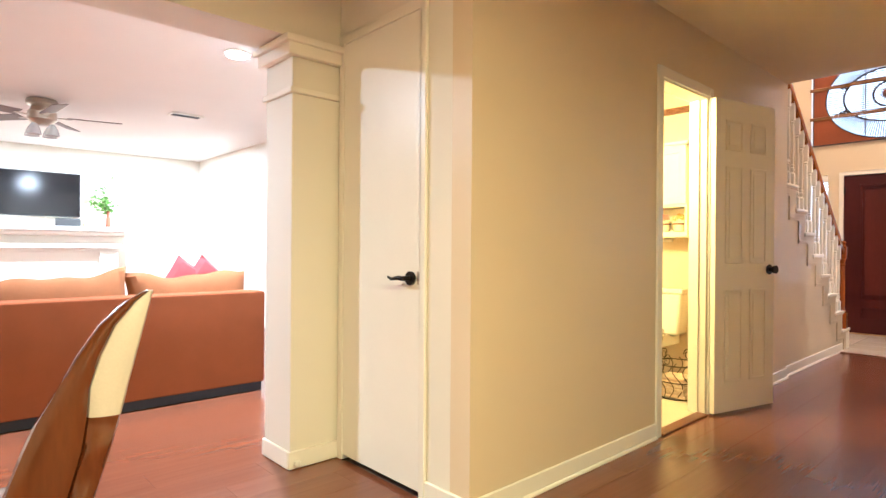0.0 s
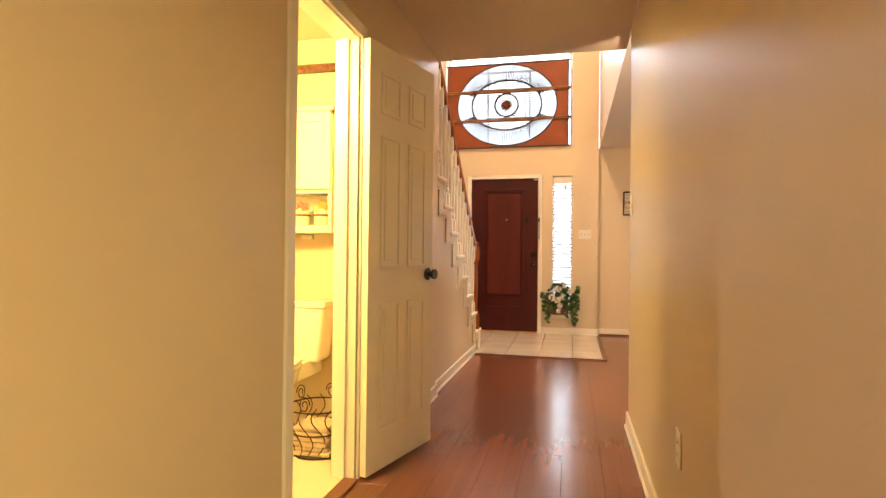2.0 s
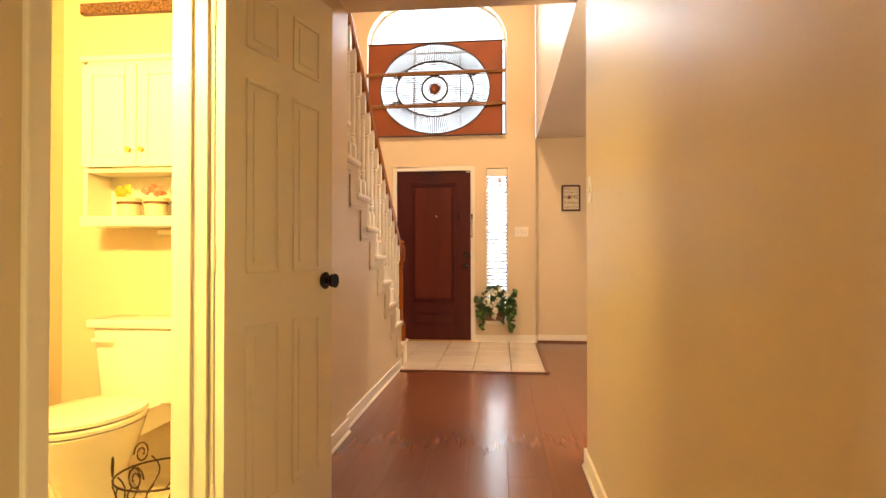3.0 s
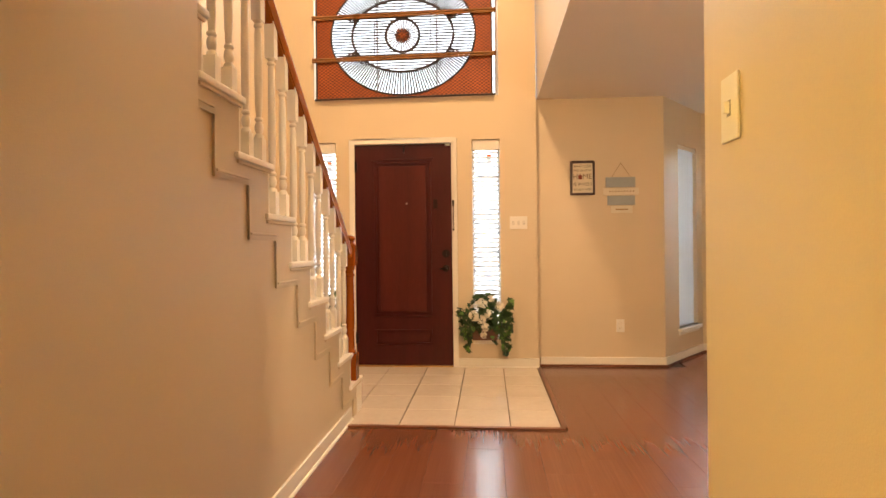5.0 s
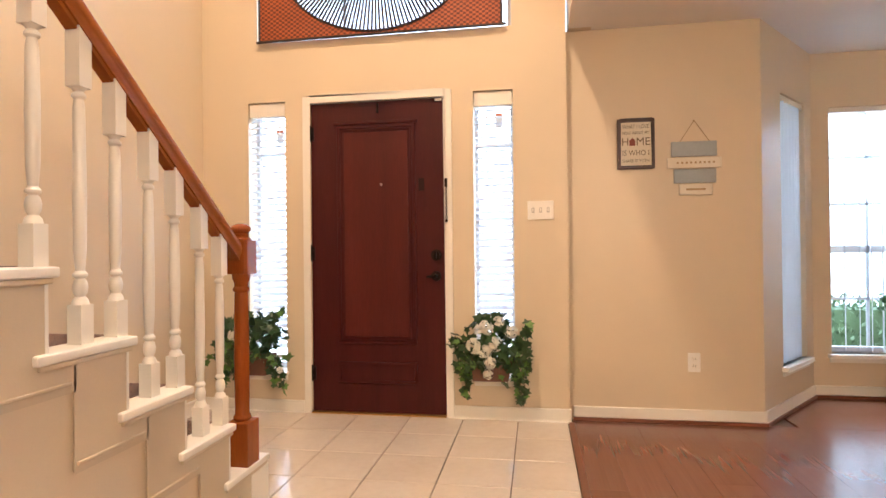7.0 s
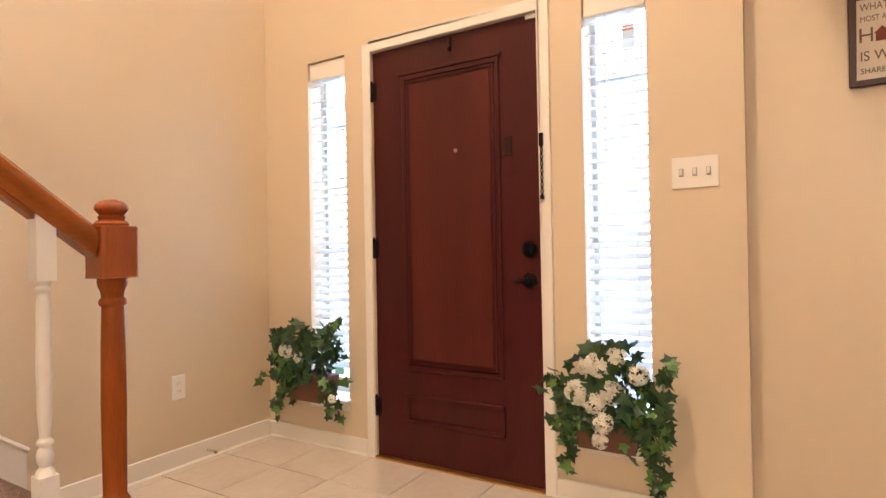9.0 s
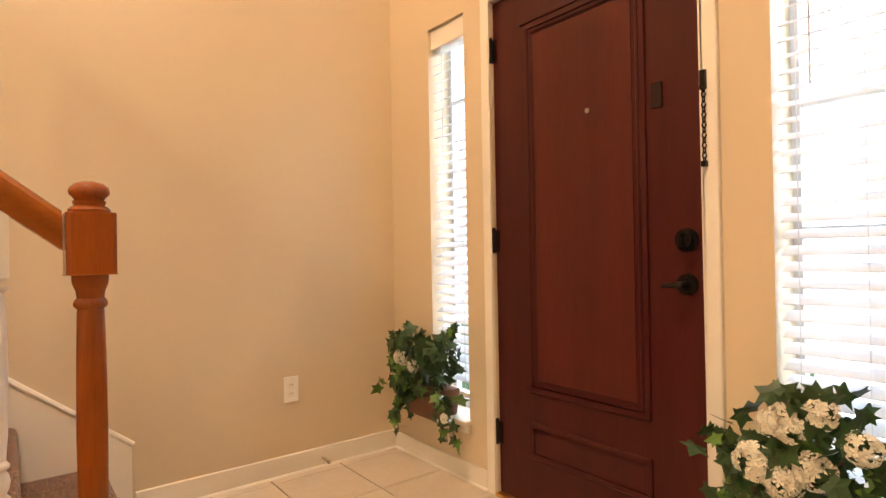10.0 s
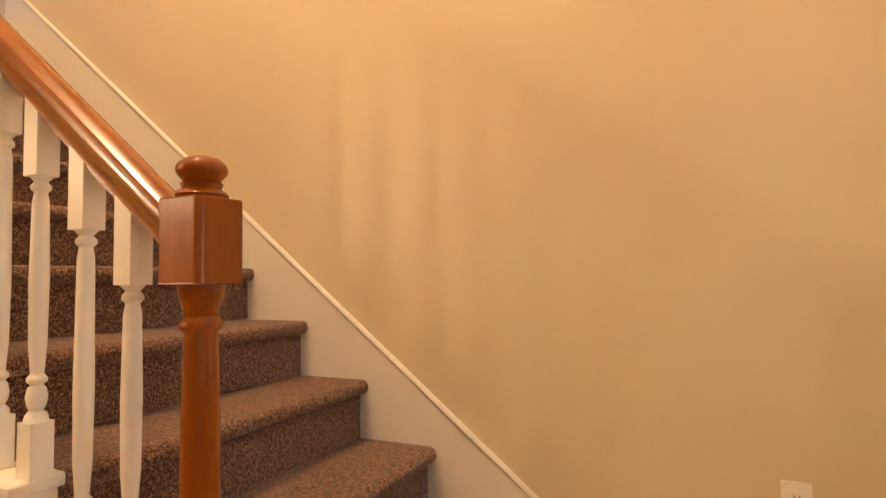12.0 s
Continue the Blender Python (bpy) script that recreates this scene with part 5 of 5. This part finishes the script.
# closet door
cd = thing("door_3", "closed white closet door with a dark lever handle", "door", (2.2, 3.1, 0), kind="structure")
leaf = part("door_leaf", soft(boxes((2.181, 2.216, 2.7995, 3.3905, 0.028, 2.0705)), 0.001), DOORWHITE, cd)
bm = bmesh.new()
disc_x(bm, 2.169, 2.181, 2.858, 0.930, 0.030)
tube(bm, [(2.171, 2.858, 0.930), (2.131, 2.858, 0.930), (2.126, 2.881, 0.932), (2.128, 2.93, 0.925), (2.134, 2.962, 0.933)], [0.012, 0.011, 0.010, 0.007, 0.005], 10)
part("lever_handle", bm, BLACK, cd, "dark bronze lever handle", True)
part("strike_plate", soft(boxes((2.1785, 2.181, 2.804, 2.818, 0.905, 0.960)), 0.0008, 1), STEEL, cd)
bm = boxes((2.174, 2.189, 2.762, 2.798, 0.002, 2.115), (2.174, 2.189, 3.392, 3.430, 0.002, 2.115), (2.174, 2.189, 2.798, 3.392, 2.072, 2.115))
structure("closet_door_casing", soft(bm, 0.005), TRIM, "white casing round the closet door", "trim")
baseboard("baseboard_closet", (2.19 - BT, 2.189, LW - BT, 2.762, 0.002, BB))

# toilet, facing away from its tank wall
to = thing("toilet", "white porcelain toilet with closed lid", "toilet", (4.8, 3.19, 0))
TY = 3.19
bm = boxes((5.005, 5.205, TY - 0.215, TY + 0.215, 0.38, 0.715))
for v in bm.verts:
    if v.co.z < 0.5:
        v.co.y = TY + (v.co.y - TY) * 0.84
        v.co.x = 5.105 + (v.co.x - 5.105) * 0.9
part("tank", soft(bm, 0.03, 4), PORCELAIN, to, smooth=True)
part("tank_lid", soft(boxes((4.99, 5.212, TY - 0.23, TY + 0.23, 0.712, 0.752)), 0.012, 3), PORCELAIN, to, smooth=True)
part("flush_lever", soft(boxes((4.975, 4.992, TY + 0.10, TY + 0.19, 0.655, 0.672)), 0.005), PORCELAIN, to)


def oval_stack(bm, rows, seg=32):
    rings = []
    for cx, rx, ry, z in rows:
        rings.append([bm.verts.new((cx + rx * math.cos(2 * math.pi * i / seg), TY + ry * math.sin(2 * math.pi * i / seg), z)) for i in range(seg)])
    for a, b in zip(rings, rings[1:]):
        for i in range(seg):
            j = (i + 1) % seg
            bm.faces.new((a[i], a[j], b[j], b[i]))
    bm.faces.new(rings[0][::-1])
    bm.faces.new(rings[-1])


bm = bmesh.new()
oval_stack(bm, [(4.78, 0.20, 0.115, 0.008), (4.78, 0.20, 0.115, 0.04), (4.76, 0.15, 0.095, 0.12), (4.74, 0.16, 0.11, 0.20), (4.71, 0.22, 0.16, 0.30), (4.70, 0.25, 0.185, 0.37), (4.70, 0.255, 0.19, 0.395)])
box(bm, 4.82, 5.19, TY - 0.12, TY + 0.12, 0.30, 0.392)
part("bowl", bm, PORCELAIN, to, smooth=True)
bm = bmesh.new()
oval_stack(bm, [(4.71, 0.245, 0.185, 0.397), (4.71, 0.255, 0.192, 0.402), (4.71, 0.255, 0.192, 0.415), (4.71, 0.248, 0.186, 0.420)])
part("seat", bm, PORCELAIN, to, smooth=True)
bm = bmesh.new()
oval_stack(bm, [(4.715, 0.240, 0.182, 0.424), (4.715, 0.250, 0.190, 0.428), (4.715, 0.248, 0.188, 0.440), (4.715, 0.20, 0.15, 0.449), (4.715, 0.05, 0.05, 0.452)])
part("lid", bm, PORCELAIN, to, smooth=True)

# wall cabinet
cb = thing("bathroom_cabinet", "cream wall cabinet with glass doors over an open shelf", "cabinet", (5.2, 3.21, 1.16))
C0, C1 = 2.95, 3.475
bm = boxes((5.045, 5.215, C0, C0 + 0.02, 1.165, 1.895), (5.045, 5.215, C1 - 0.02, C1, 1.165, 1.895), (5.045, 5.215, C0, C1, 1.878, 1.898), (5.045, 5.215, C0 + 0.02, C1 - 0.02, 1.40, 1.42), (5.205, 5.218, C0, C1, 1.165, 1.895))
part("body", bm, CABINET, cb)
part("shelf", soft(boxes((5.030, 5.215, C0 - 0.008, C1 + 0.008, 1.160, 1.205)), 0.004), CABINET, cb)
part("cornice", soft(boxes((5.030, 5.217, C0 - 0.012, C1 + 0.012, 1.896, 1.92)), 0.005), CABINET, cb)
mid = (C0 + C1) / 2
for a, b, ky in ((C0 + 0.003, mid - 0.002, mid - 0.03), (mid + 0.002, C1 - 0.003, mid + 0.03)):
    bm = boxes((5.025, 5.044, a, a + 0.05, 1.424, 1.876), (5.025, 5.044, b - 0.05, b, 1.424, 1.876), (5.025, 5.044, a + 0.05, b - 0.05, 1.424, 1.474), (5.025, 5.044, a + 0.05, b - 0.05, 1.826, 1.876))
    dr = part("cabinet_door", soft(bm, 0.003, 1), CABINET, cb)
    part("door_panel", boxes((5.033, 5.040, a + 0.048, b - 0.048, 1.472, 1.828)), FROSTGLASS, dr, "frosted pale panel")
    bm = bmesh.new()
    disc_x(bm, 5.008, 5.025, ky, 1.495, 0.011, 14)
    part("knob", soft(bm, 0.002, 1), BRASS, dr)
POTS = ((3.30, (0.55, 0.50, 0.05)), (3.17, (0.80, 0.22, 0.16)), (3.04, (0.85, 0.40, 0.08)))
for i, (y, col) in enumerate(POTS):
    pt = thing("flower_pot", "small cream pot of artificial flowers on the cabinet shelf", "pot", (5.11, y, 1.206), group="pots on the shelf")
    bm = bmesh.new()
    lathe(bm, [(0.040, 1.207), (0.045, 1.21), (0.050, 1.285), (0.052, 1.29), (0.048, 1.292)], 5.11, y, 20)
    part("pot", bm, TIN, pt, smooth=True)
    bm = bmesh.new()
    lathe(bm, [(0.050, 1.262), (0.0525, 1.264), (0.0525, 1.272), (0.050, 1.274)], 5.11, y, 20)
    part("ribbon", bm, PLANTER, pt)
    bm = bmesh.new()
    rg = random.Random(40 + i)
    for k in range(5):
        flower(bm, Vector((5.11 + rg.uniform(-0.03, 0.01), y + rg.uniform(-0.035, 0.035), 1.31 + rg.uniform(0, 0.025))), 0.022, rg)
    part("blossoms", bm, mat("blossom_colour", col, 0.6, 0.15, 30, 80, 0.1), pt)
solid("night_light", soft(boxes((5.19, 5.218, 3.14, 3.22, 1.125, 1.15)), 0.006), PLATE, "small white plug-in below the cabinet", "light")

# wire basket with folded printed cloths
wb = thing("wire_basket", "dark scrolled wire basket beside the toilet", "basket", (4.60, 2.80, 0.007))
bm = bmesh.new()
for z, r in ((0.012, 0.12), (0.13, 0.14), (0.25, 0.16)):
    tube(bm, [(4.62 + r * math.cos(a), 2.82 + r * math.sin(a), z) for a in [2 * math.pi * i / 24 for i in range(25)]], 0.004, 6)
part("hoops", bm, IRON, wb)
bm = bmesh.new()
for i in range(14):
    a = 2 * math.pi * i / 14
    tube(bm, [(4.62 + (0.12 + 0.04 * t) * math.cos(a + 0.25 * math.sin(t * 6)), 2.82 + (0.12 + 0.04 * t) * math.sin(a + 0.25 * math.sin(t * 6)), 0.012 + 0.24 * t + 0.02 * math.sin(i)) for t in [k / 10 for k in range(11)]], 0.003, 5)
for i in range(6):
    a = 2 * math.pi * i / 6
    c = Vector((4.62 + 0.16 * math.cos(a), 2.82 + 0.16 * math.sin(a), 0.29))
    tube(bm, [c + Vector((-math.sin(a), math.cos(a), 0)) * 0.03 * math.cos(b) * (1 - b / 14) + Vector((0, 0, 0.045 * math.sin(b) * (1 - b / 14))) for b in [k * 0.6 for k in range(18)]], 0.003, 5)
part("scrolls", bm, IRON, wb)
for i in range(6):
    bm = boxes((4.515 + 0.008 * (i % 2), 4.725 - 0.009 * (i % 3), 2.715 + 0.008 * (i % 3), 2.925 - 0.008 * (i % 2), 0.02 + i * 0.024, 0.042 + i * 0.024))
    o = solid("folded_cloth", soft(bm, 0.009, 3), PAPER, "folded cream and orange printed cloth in the basket", "cloth", "cloths in the basket", True)

# vanity lamp
vl = thing("vanity_lamp", "amber glowing bathroom wall lamp", "lamp", (3.42, 3.1, 2.0))
part("back_plate", soft(boxes((3.402, 3.43, 2.85, 3.35, 1.96, 2.04)), 0.005), STEEL, vl)
for y in (2.92, 3.10, 3.28):
    bm = bmesh.new()
    lathe(bm, [(0.02, 2.075), (0.04, 2.06), (0.05, 2.0), (0.055, 1.945)], 3.465, y, 18)
    part("shade", bm, VANITY, vl)

# ---- living room ----
so = thing("sofa", "russet-brown fabric sofa seen from behind", "sofa", (1.4, 5.4, 0))
S0, S1, SB = 0.25, 2.51, 4.965
part("back", soft(boxes((S0, S1, SB, SB + 0.22, 0.065, 0.735)), 0.02, 3), SOFA, so, smooth=True)
part("seat_base", soft(boxes((S0 + 0.05, S1 - 0.05, SB + 0.22, SB + 0.95, 0.065, 0.40)), 0.02, 3), SOFA, so, smooth=True)
for a in (S0, S1 - 0.2):
    part("armrest", soft(boxes((a, a + 0.2, SB + 0.222, SB + 0.95, 0.065, 0.60)), 0.05, 4), SOFA, so, smooth=True)
part("plinth", boxes((S0 + 0.02, S1 - 0.02, SB + 0.015, SB + 0.92, 0.004, 0.07)), DARKBASE, so, "dark plinth below the sofa")


def pillow(bm, c, w, h, d, tilt=0.0, lean=0.0, n=10):
    grid = {}
    for s in (1, -1):
        for i in range(n + 1):
            for j in range(n + 1):
                u, v = 2 * i / n - 1, 2 * j / n - 1
                e = max(0, (1 - u ** 4) * (1 - v ** 4)) ** 0.5
                pinch = 1 - 0.06 * (1 - u * u) * abs(v) - 0.06 * (1 - v * v) * abs(u)
                grid[s, i, j] = (u * w / 2 * pinch, s * d / 2 * e, v * h / 2 * pinch)
    m = Matrix.Translation(c) @ Matrix.Rotation(tilt, 4, "Y") @ Matrix.Rotation(lean, 4, "X")
    for s in (1, -1):
        vs = {(i, j): bm.verts.new(m @ Vector(grid[s, i, j])) for i in range(n + 1) for j in range(n + 1)}
        for i in range(n):
            for j in range(n):
                bm.faces.new((vs[i, j], vs[i + 1, j], vs[i + 1, j + 1], vs[i, j + 1]))
    bmesh.ops.remove_doubles(bm, verts=bm.verts, dist=1e-4)


for x, w, tl in ((0.55, 0.74, -0.03), (1.28, 0.80, -0.075), (2.08, 0.86, -0.02)):
    bm = bmesh.new()
    pillow(bm, (x, SB + 0.31, 0.635), w, 0.48, 0.28, tl, -0.2, 16)
    for v in bm.verts:
        v.co.z += 0.012 * math.sin(v.co.x * 11 + x) + 0.008 * math.sin(v.co.x * 23 + 2 * x) - 0.010 * math.cos((v.co.x - x) / w * 6.28)
    part("back_cushion", bm, CUSHION, so, "tan-brown loose back cushion", True)
for x, t in ((2.09, 0.62), (2.24, 0.70)):
    bm = bmesh.new()
    pillow(bm, (x, SB + 0.44, 0.75), 0.36, 0.36, 0.13, t, -0.2)
    solid("throw_pillow", bm, REDFAB, "bright red throw pillow on the sofa", "pillow", "red pillows", True)

# fireplace, television, vase on the mantel
fp = thing("fireplace", "white painted fireplace surround with a deep mantel", "fireplace", (1.73, 10.3, 0))
part("mantel_shelf", soft(boxes((0.55, 2.86, 10.02, 10.449, 1.265, 1.325)), 0.012), TRIM, fp)
part("mantel_moulding", soft(boxes((0.62, 2.79, 10.08, 10.449, 1.20, 1.265)), 0.02), TRIM, fp)
part("frieze", soft(boxes((0.70, 2.73, 10.20, 10.449, 0.98, 1.20)), 0.008), LIVING, fp)
part("inner_shelf", soft(boxes((0.68, 2.75, 10.12, 10.449, 1.03, 1.085)), 0.01), TRIM, fp)
for a, b in ((0.75, 0.98), (2.48, 2.71)):
    part("pilaster", soft(boxes((a, b, 10.18, 10.449, 0.002, 0.98)), 0.008), TRIM, fp)
bm = boxes((0.98, 1.24, 10.24, 10.449, 0.002, 0.98), (2.22, 2.48, 10.24, 10.449, 0.002, 0.98), (1.24, 2.22, 10.24, 10.449, 0.58, 0.98))
part("surround", bm, LIVING, fp)
part("firebox", boxes((1.24, 2.22, 10.40, 10.449, 0.002, 0.58)), SLOT, fp, "black firebox")
tv = thing("television", "black flat television above the mantel", "television", (1.7, 10.43, 1.46))
part("casing", soft(boxes((1.20, 2.28, 10.395, 10.449, 1.465, 2.075)), 0.006), SLOT, tv)
part("screen", boxes((1.212, 2.268, 10.390, 10.394, 1.48, 2.063)), SCREEN, tv)
solid("speaker", soft(boxes((1.98, 2.27, 10.30, 10.38, 1.327, 1.44)), 0.01), SLOT, "black speaker below the television on the mantel", "speaker")
solid("yellow_ornament", soft(boxes((2.29, 2.37, 10.25, 10.33, 1.327, 1.385)), 0.015, 3), mat("yellow_ceramic", (0.75, 0.66, 0.15), 0.4, 0.1, 10, 60, 0.0), "small yellow ornament on the mantel", "ornament")
mv = thing("mantel_plant", "green leafy stems in a slim vase on the mantel", "plant", (2.60, 10.25, 1.326))
bm = bmesh.new()
lathe(bm, [(0.03, 1.327), (0.035, 1.33), (0.028, 1.42), (0.022, 1.50), (0.026, 1.56), (0.022, 1.56)], 2.60, 10.25, 18)
part("vase", bm, TERRA, mv, smooth=True)
rng = random.Random(9)
lv, st = [], bmesh.new()
for i in range(12):
    q = Vector((2.60 + rng.uniform(-0.24, 0.10), 10.22 + rng.uniform(-0.08, 0.08), rng.uniform(1.62, 2.12)))
    pts = [Vector((2.60, 10.25, 1.52)).lerp(q, t) for t in (0, 0.33, 0.66, 1)]
    tube(st, pts, 0.003, 5)
    for p in pts[1:]:
        for s in range(6):
            lv.append((p + Vector((rng.uniform(-0.05, 0.05), rng.uniform(-0.04, 0.04), rng.uniform(-0.05, 0.05))), Euler((rng.uniform(-1, 1), rng.uniform(-1, 1), rng.uniform(0, 6))).to_matrix(), rng.uniform(0.025, 0.045)))
part("stems", st, STEM, mv)
foliage("leaves", mv, lv, LEAF2, "light green leaves")

# ceiling fan
fan = thing("ceiling_fan", "ceiling fan with grey-brown blades and a nickel motor", "fan", (1.46, 7.5, HC))
FXC, FYC = 1.46, 7.5
bm = bmesh.new()
lathe(bm, [(0.12, 2.438), (0.13, 2.42), (0.13, 2.39), (0.09, 2.37), (0.10, 2.34), (0.12, 2.32), (0.12, 2.25), (0.09, 2.22), (0.06, 2.20)], FXC, FYC, 28)
part("motor", bm, STEEL, fan, smooth=True)
for i in range(5):
    a = radians(-14 + 72 * i)
    bm = boxes((0.20, 0.66, -0.065, 0.065, -0.004, 0.004))
    soft(bm, 0.003, 1)
    bmesh.ops.transform(bm, matrix=Matrix.Translation((FXC, FYC, 2.285)) @ Matrix.Rotation(a, 4, "Z") @ Matrix.Rotation(radians(12), 4, "X"), verts=bm.verts)
    bl = part("blade", bm, BLADE, fan)
    bm = boxes((0.09, 0.24, -0.016, 0.016, -0.012, -0.004))
    bmesh.ops.transform(bm, matrix=Matrix.Translation((FXC, FYC, 2.285)) @ Matrix.Rotation(a, 4, "Z"), verts=bm.verts)
    part("blade_arm", bm, STEEL, bl)
for i in range(4):
    a = radians(45 + 90 * i)
    bm = bmesh.new()
    lathe(bm, [(0.02, 2.20), (0.035, 2.18), (0.055, 2.13), (0.06, 2.10), (0.055, 2.10)], FXC + 0.10 * math.cos(a), FYC + 0.10 * math.sin(a), 16)
    part("light_shade", bm, FROST, fan, "frosted white glass shade", True)
vent = thing("ceiling_vent", "white slotted air vent in the living room ceiling", "vent", (2.65, 7.19, HC))
bm = boxes((2.50, 2.82, 7.11, 7.13, 2.425, 2.4395), (2.50, 2.82, 7.25, 7.27, 2.425, 2.4395), (2.50, 2.52, 7.13, 7.25, 2.425, 2.4395), (2.80, 2.82, 7.13, 7.25, 2.425, 2.4395))
part("frame", bm, TRIM, vent)
for i in range(6):
    part("slat", boxes((2.52, 2.80, 7.135 + i * 0.02, 7.143 + i * 0.02, 2.428, 2.437)), SLOT, vent)

# dining chair at the kitchen table edge
ch = thing("dining_chair", "glossy dark wooden dining chair with a curved back", "chair", (0.58, 2.6, 0))
CH = Matrix.Translation((0.60, 2.559, 0)) @ Matrix.Rotation(radians(165), 4, "Z")


def chair_part(name, bm, m, label="", smooth=True):
    bmesh.ops.transform(bm, matrix=CH, verts=bm.verts)
    return part(name, bm, m, ch, label, smooth)


# height, front edge, middle line and rear edge of the swept side of the back
BACK = ((0.42, -0.150, -0.270, -0.310), (0.56, -0.197, -0.310, -0.353), (0.66, -0.232, -0.335, -0.382), (0.72, -0.256, -0.342, -0.397), (0.78, -0.290, -0.345, -0.410), (0.84, -0.320, -0.362, -0.424), (0.90, -0.358, -0.388, -0.438), (0.945, -0.402, -0.422, -0.448), (0.968, -0.440, -0.447, -0.453))


def back_piece(side, half, lo, hi, a, b, top=1.0, bulge=0.0):
    bm = bmesh.new()
    rings = []
    rows = [q for q in BACK if lo <= q[0] <= hi]
    for i in range((len(rows) - 1) * 4 + 1):
        k, f = min(i // 4, len(rows) - 2), i / 4 - min(i // 4, len(rows) - 2)
        z, xa, xb = (rows[k][n] + (rows[k + 1][n] - rows[k][n]) * f for n in (0, a, b))
        h = half * (1 - 0.55 * max(0.0, (z - 0.8) / 0.17) ** 2)
        m, w = (xa + xb) / 2, (xa - xb) / 2 + 0.0015
        ring_pts = [(m + w * math.cos(t), side + h * math.copysign(abs(math.sin(t)) ** 0.7, math.sin(t)) + bulge * math.sin(z * 60) * abs(math.sin(t)), z * top) for t in [2 * math.pi * n / 14 for n in range(14)]]
        rings.append([bm.verts.new(p) for p in ring_pts])
    for p, q in zip(rings, rings[1:]):
        for n in range(14):
            bm.faces.new((p[n], p[(n + 1) % 14], q[(n + 1) % 14], q[n]))
    bm.faces.new(rings[0][::-1])
    bm.faces.new(rings[-1])
    return bm


chair_part("seat", soft(boxes((-0.21, 0.24, -0.22, 0.22, 0.425, 0.465)), 0.015, 3), CHAIRWOOD)
for s, top in ((-0.20, 0.962), (0.20, 1.0)):
    chair_part("back_post", back_piece(s, 0.022, 0.4, 0.97, 1, 2, top), CHAIRWOOD)
    chair_part("side_pad", back_piece(s, 0.014, 0.7, 0.97, 2, 3, top), CHAIRPAD, "pale grey-beige padded side")
    chair_part("carved_bracket", back_piece(s, 0.018, 0.4, 0.73, 2, 3, top, 0.006), CHAIRWOOD)
bm = bmesh.new()
prism(bm, [(-0.335, 0.62), (-0.345, 0.62), (-0.405, 0.88), (-0.395, 0.88)], "y", -0.184, 0.184)
chair_part("back_panel", soft(bm, 0.004), CHAIRPAD, "pale padded back")
for x, y in ((-0.18, -0.19), (-0.18, 0.19), (0.20, -0.19), (0.20, 0.19)):
    bm = bmesh.new()
    lathe(bm, [(0.016, 0.004), (0.018, 0.01), (0.022, 0.30), (0.024, 0.426)], x, y, 14)
    chair_part("leg", bm, CHAIRWOOD)

# ---- floor pieces ----
floor_ob = bpy.data.objects["floor"]
PITCH, GAP = 0.3395, 0.005
tile_y0, tile_x0 = 1.529, 7.712
tile_cache = {}


def tile_mesh(w, h):
    key = (round(w, 3), round(h, 3))
    if key not in tile_cache:
        tile_cache[key] = mesh_of(soft(boxes((-w / 2, w / 2, -h / 2, h / 2, -0.010, 0.008)), 0.002, 1), "tile", TILE)
    return tile_cache[key]


def lay(name, me, x, y, z=0.0):
    ob = new(name, me)
    ob.location = (x, y, z)
    ob.parent = floor_ob
    return ob


xs = [tile_x0 + PITCH * i for i in range(5)] + [DW]
ys = [1.228] + [tile_y0 + PITCH * i for i in range(7)]
ys = [y for y in ys if y < SW - 0.02] + [SW]
for xa, xb in zip(xs, xs[1:]):
    for ya, yb in zip(ys, ys[1:]):
        if xb - xa > 0.03 and yb - ya > 0.03:
            lay("tile", tile_mesh(xb - xa - GAP, yb - ya - GAP), (xa + xb) / 2, (ya + yb) / 2)

# laminate boards run along the hall
BW, BL = 0.192, 1.22
plank_cache = {}


def plank_mesh(w, l):
    key = (round(w, 2), round(l, 2))
    if key not in plank_cache:
        plank_cache[key] = mesh_of(soft(boxes((-l / 2, l / 2, -w / 2, w / 2, -0.010, 0.0)), 0.0006, 1), "plank", PLANK)
    return plank_cache[key]


far = bmesh.new()
made = 0


def boards(x0, x1, y0, y1, single):
    global made
    row = 0
    y = y0
    while y < y1 - 0.01:
        yb = min(y + BW, y1)
        x = x0 - BL * ((row * 0.37) % 1.0)
        while x < x1 - 0.01:
            a, b = max(x, x0), min(x + BL, x1)
            if b - a > 0.02:
                if single and made < 300:
                    lay("plank", plank_mesh(yb - y - 0.0006, b - a - 0.0006), (a + b) / 2, (y + yb) / 2)
                    made += 1
                else:
                    box(far, a + 0.0008, b - 0.0008, y + 0.0008, yb - 0.0008, -0.010, 0.0)
            x += BL
        y = yb
        row += 1


boards(2.15, 7.668, RW, STW, True)
boards(4.42, PW, -0.9, RW - 0.002, True)
boards(-0.6, 2.15, 0.6, 3.45, True)
boards(-0.6, 3.94, 3.87, 5.8, True)
boards(2.15, 2.19, LW, 3.45, True)
boards(-0.6, 3.94, 3.45, 3.87, True)
boards(4.42, PW, -3.4, -0.9, False)
boards(-2.6, -0.6, -1.7, 10.45, False)
boards(-0.6, 3.94, 5.8, 10.45, False)
boards(-0.6, 2.03, -1.7, 0.6, False)
boards(PW, BAY_X, -2.4, -0.1, False)
fo = new("plank_field", mesh_of(far, "plank_field", PLANK))
fo.parent = floor_ob
fo["kind"] = "stuff"
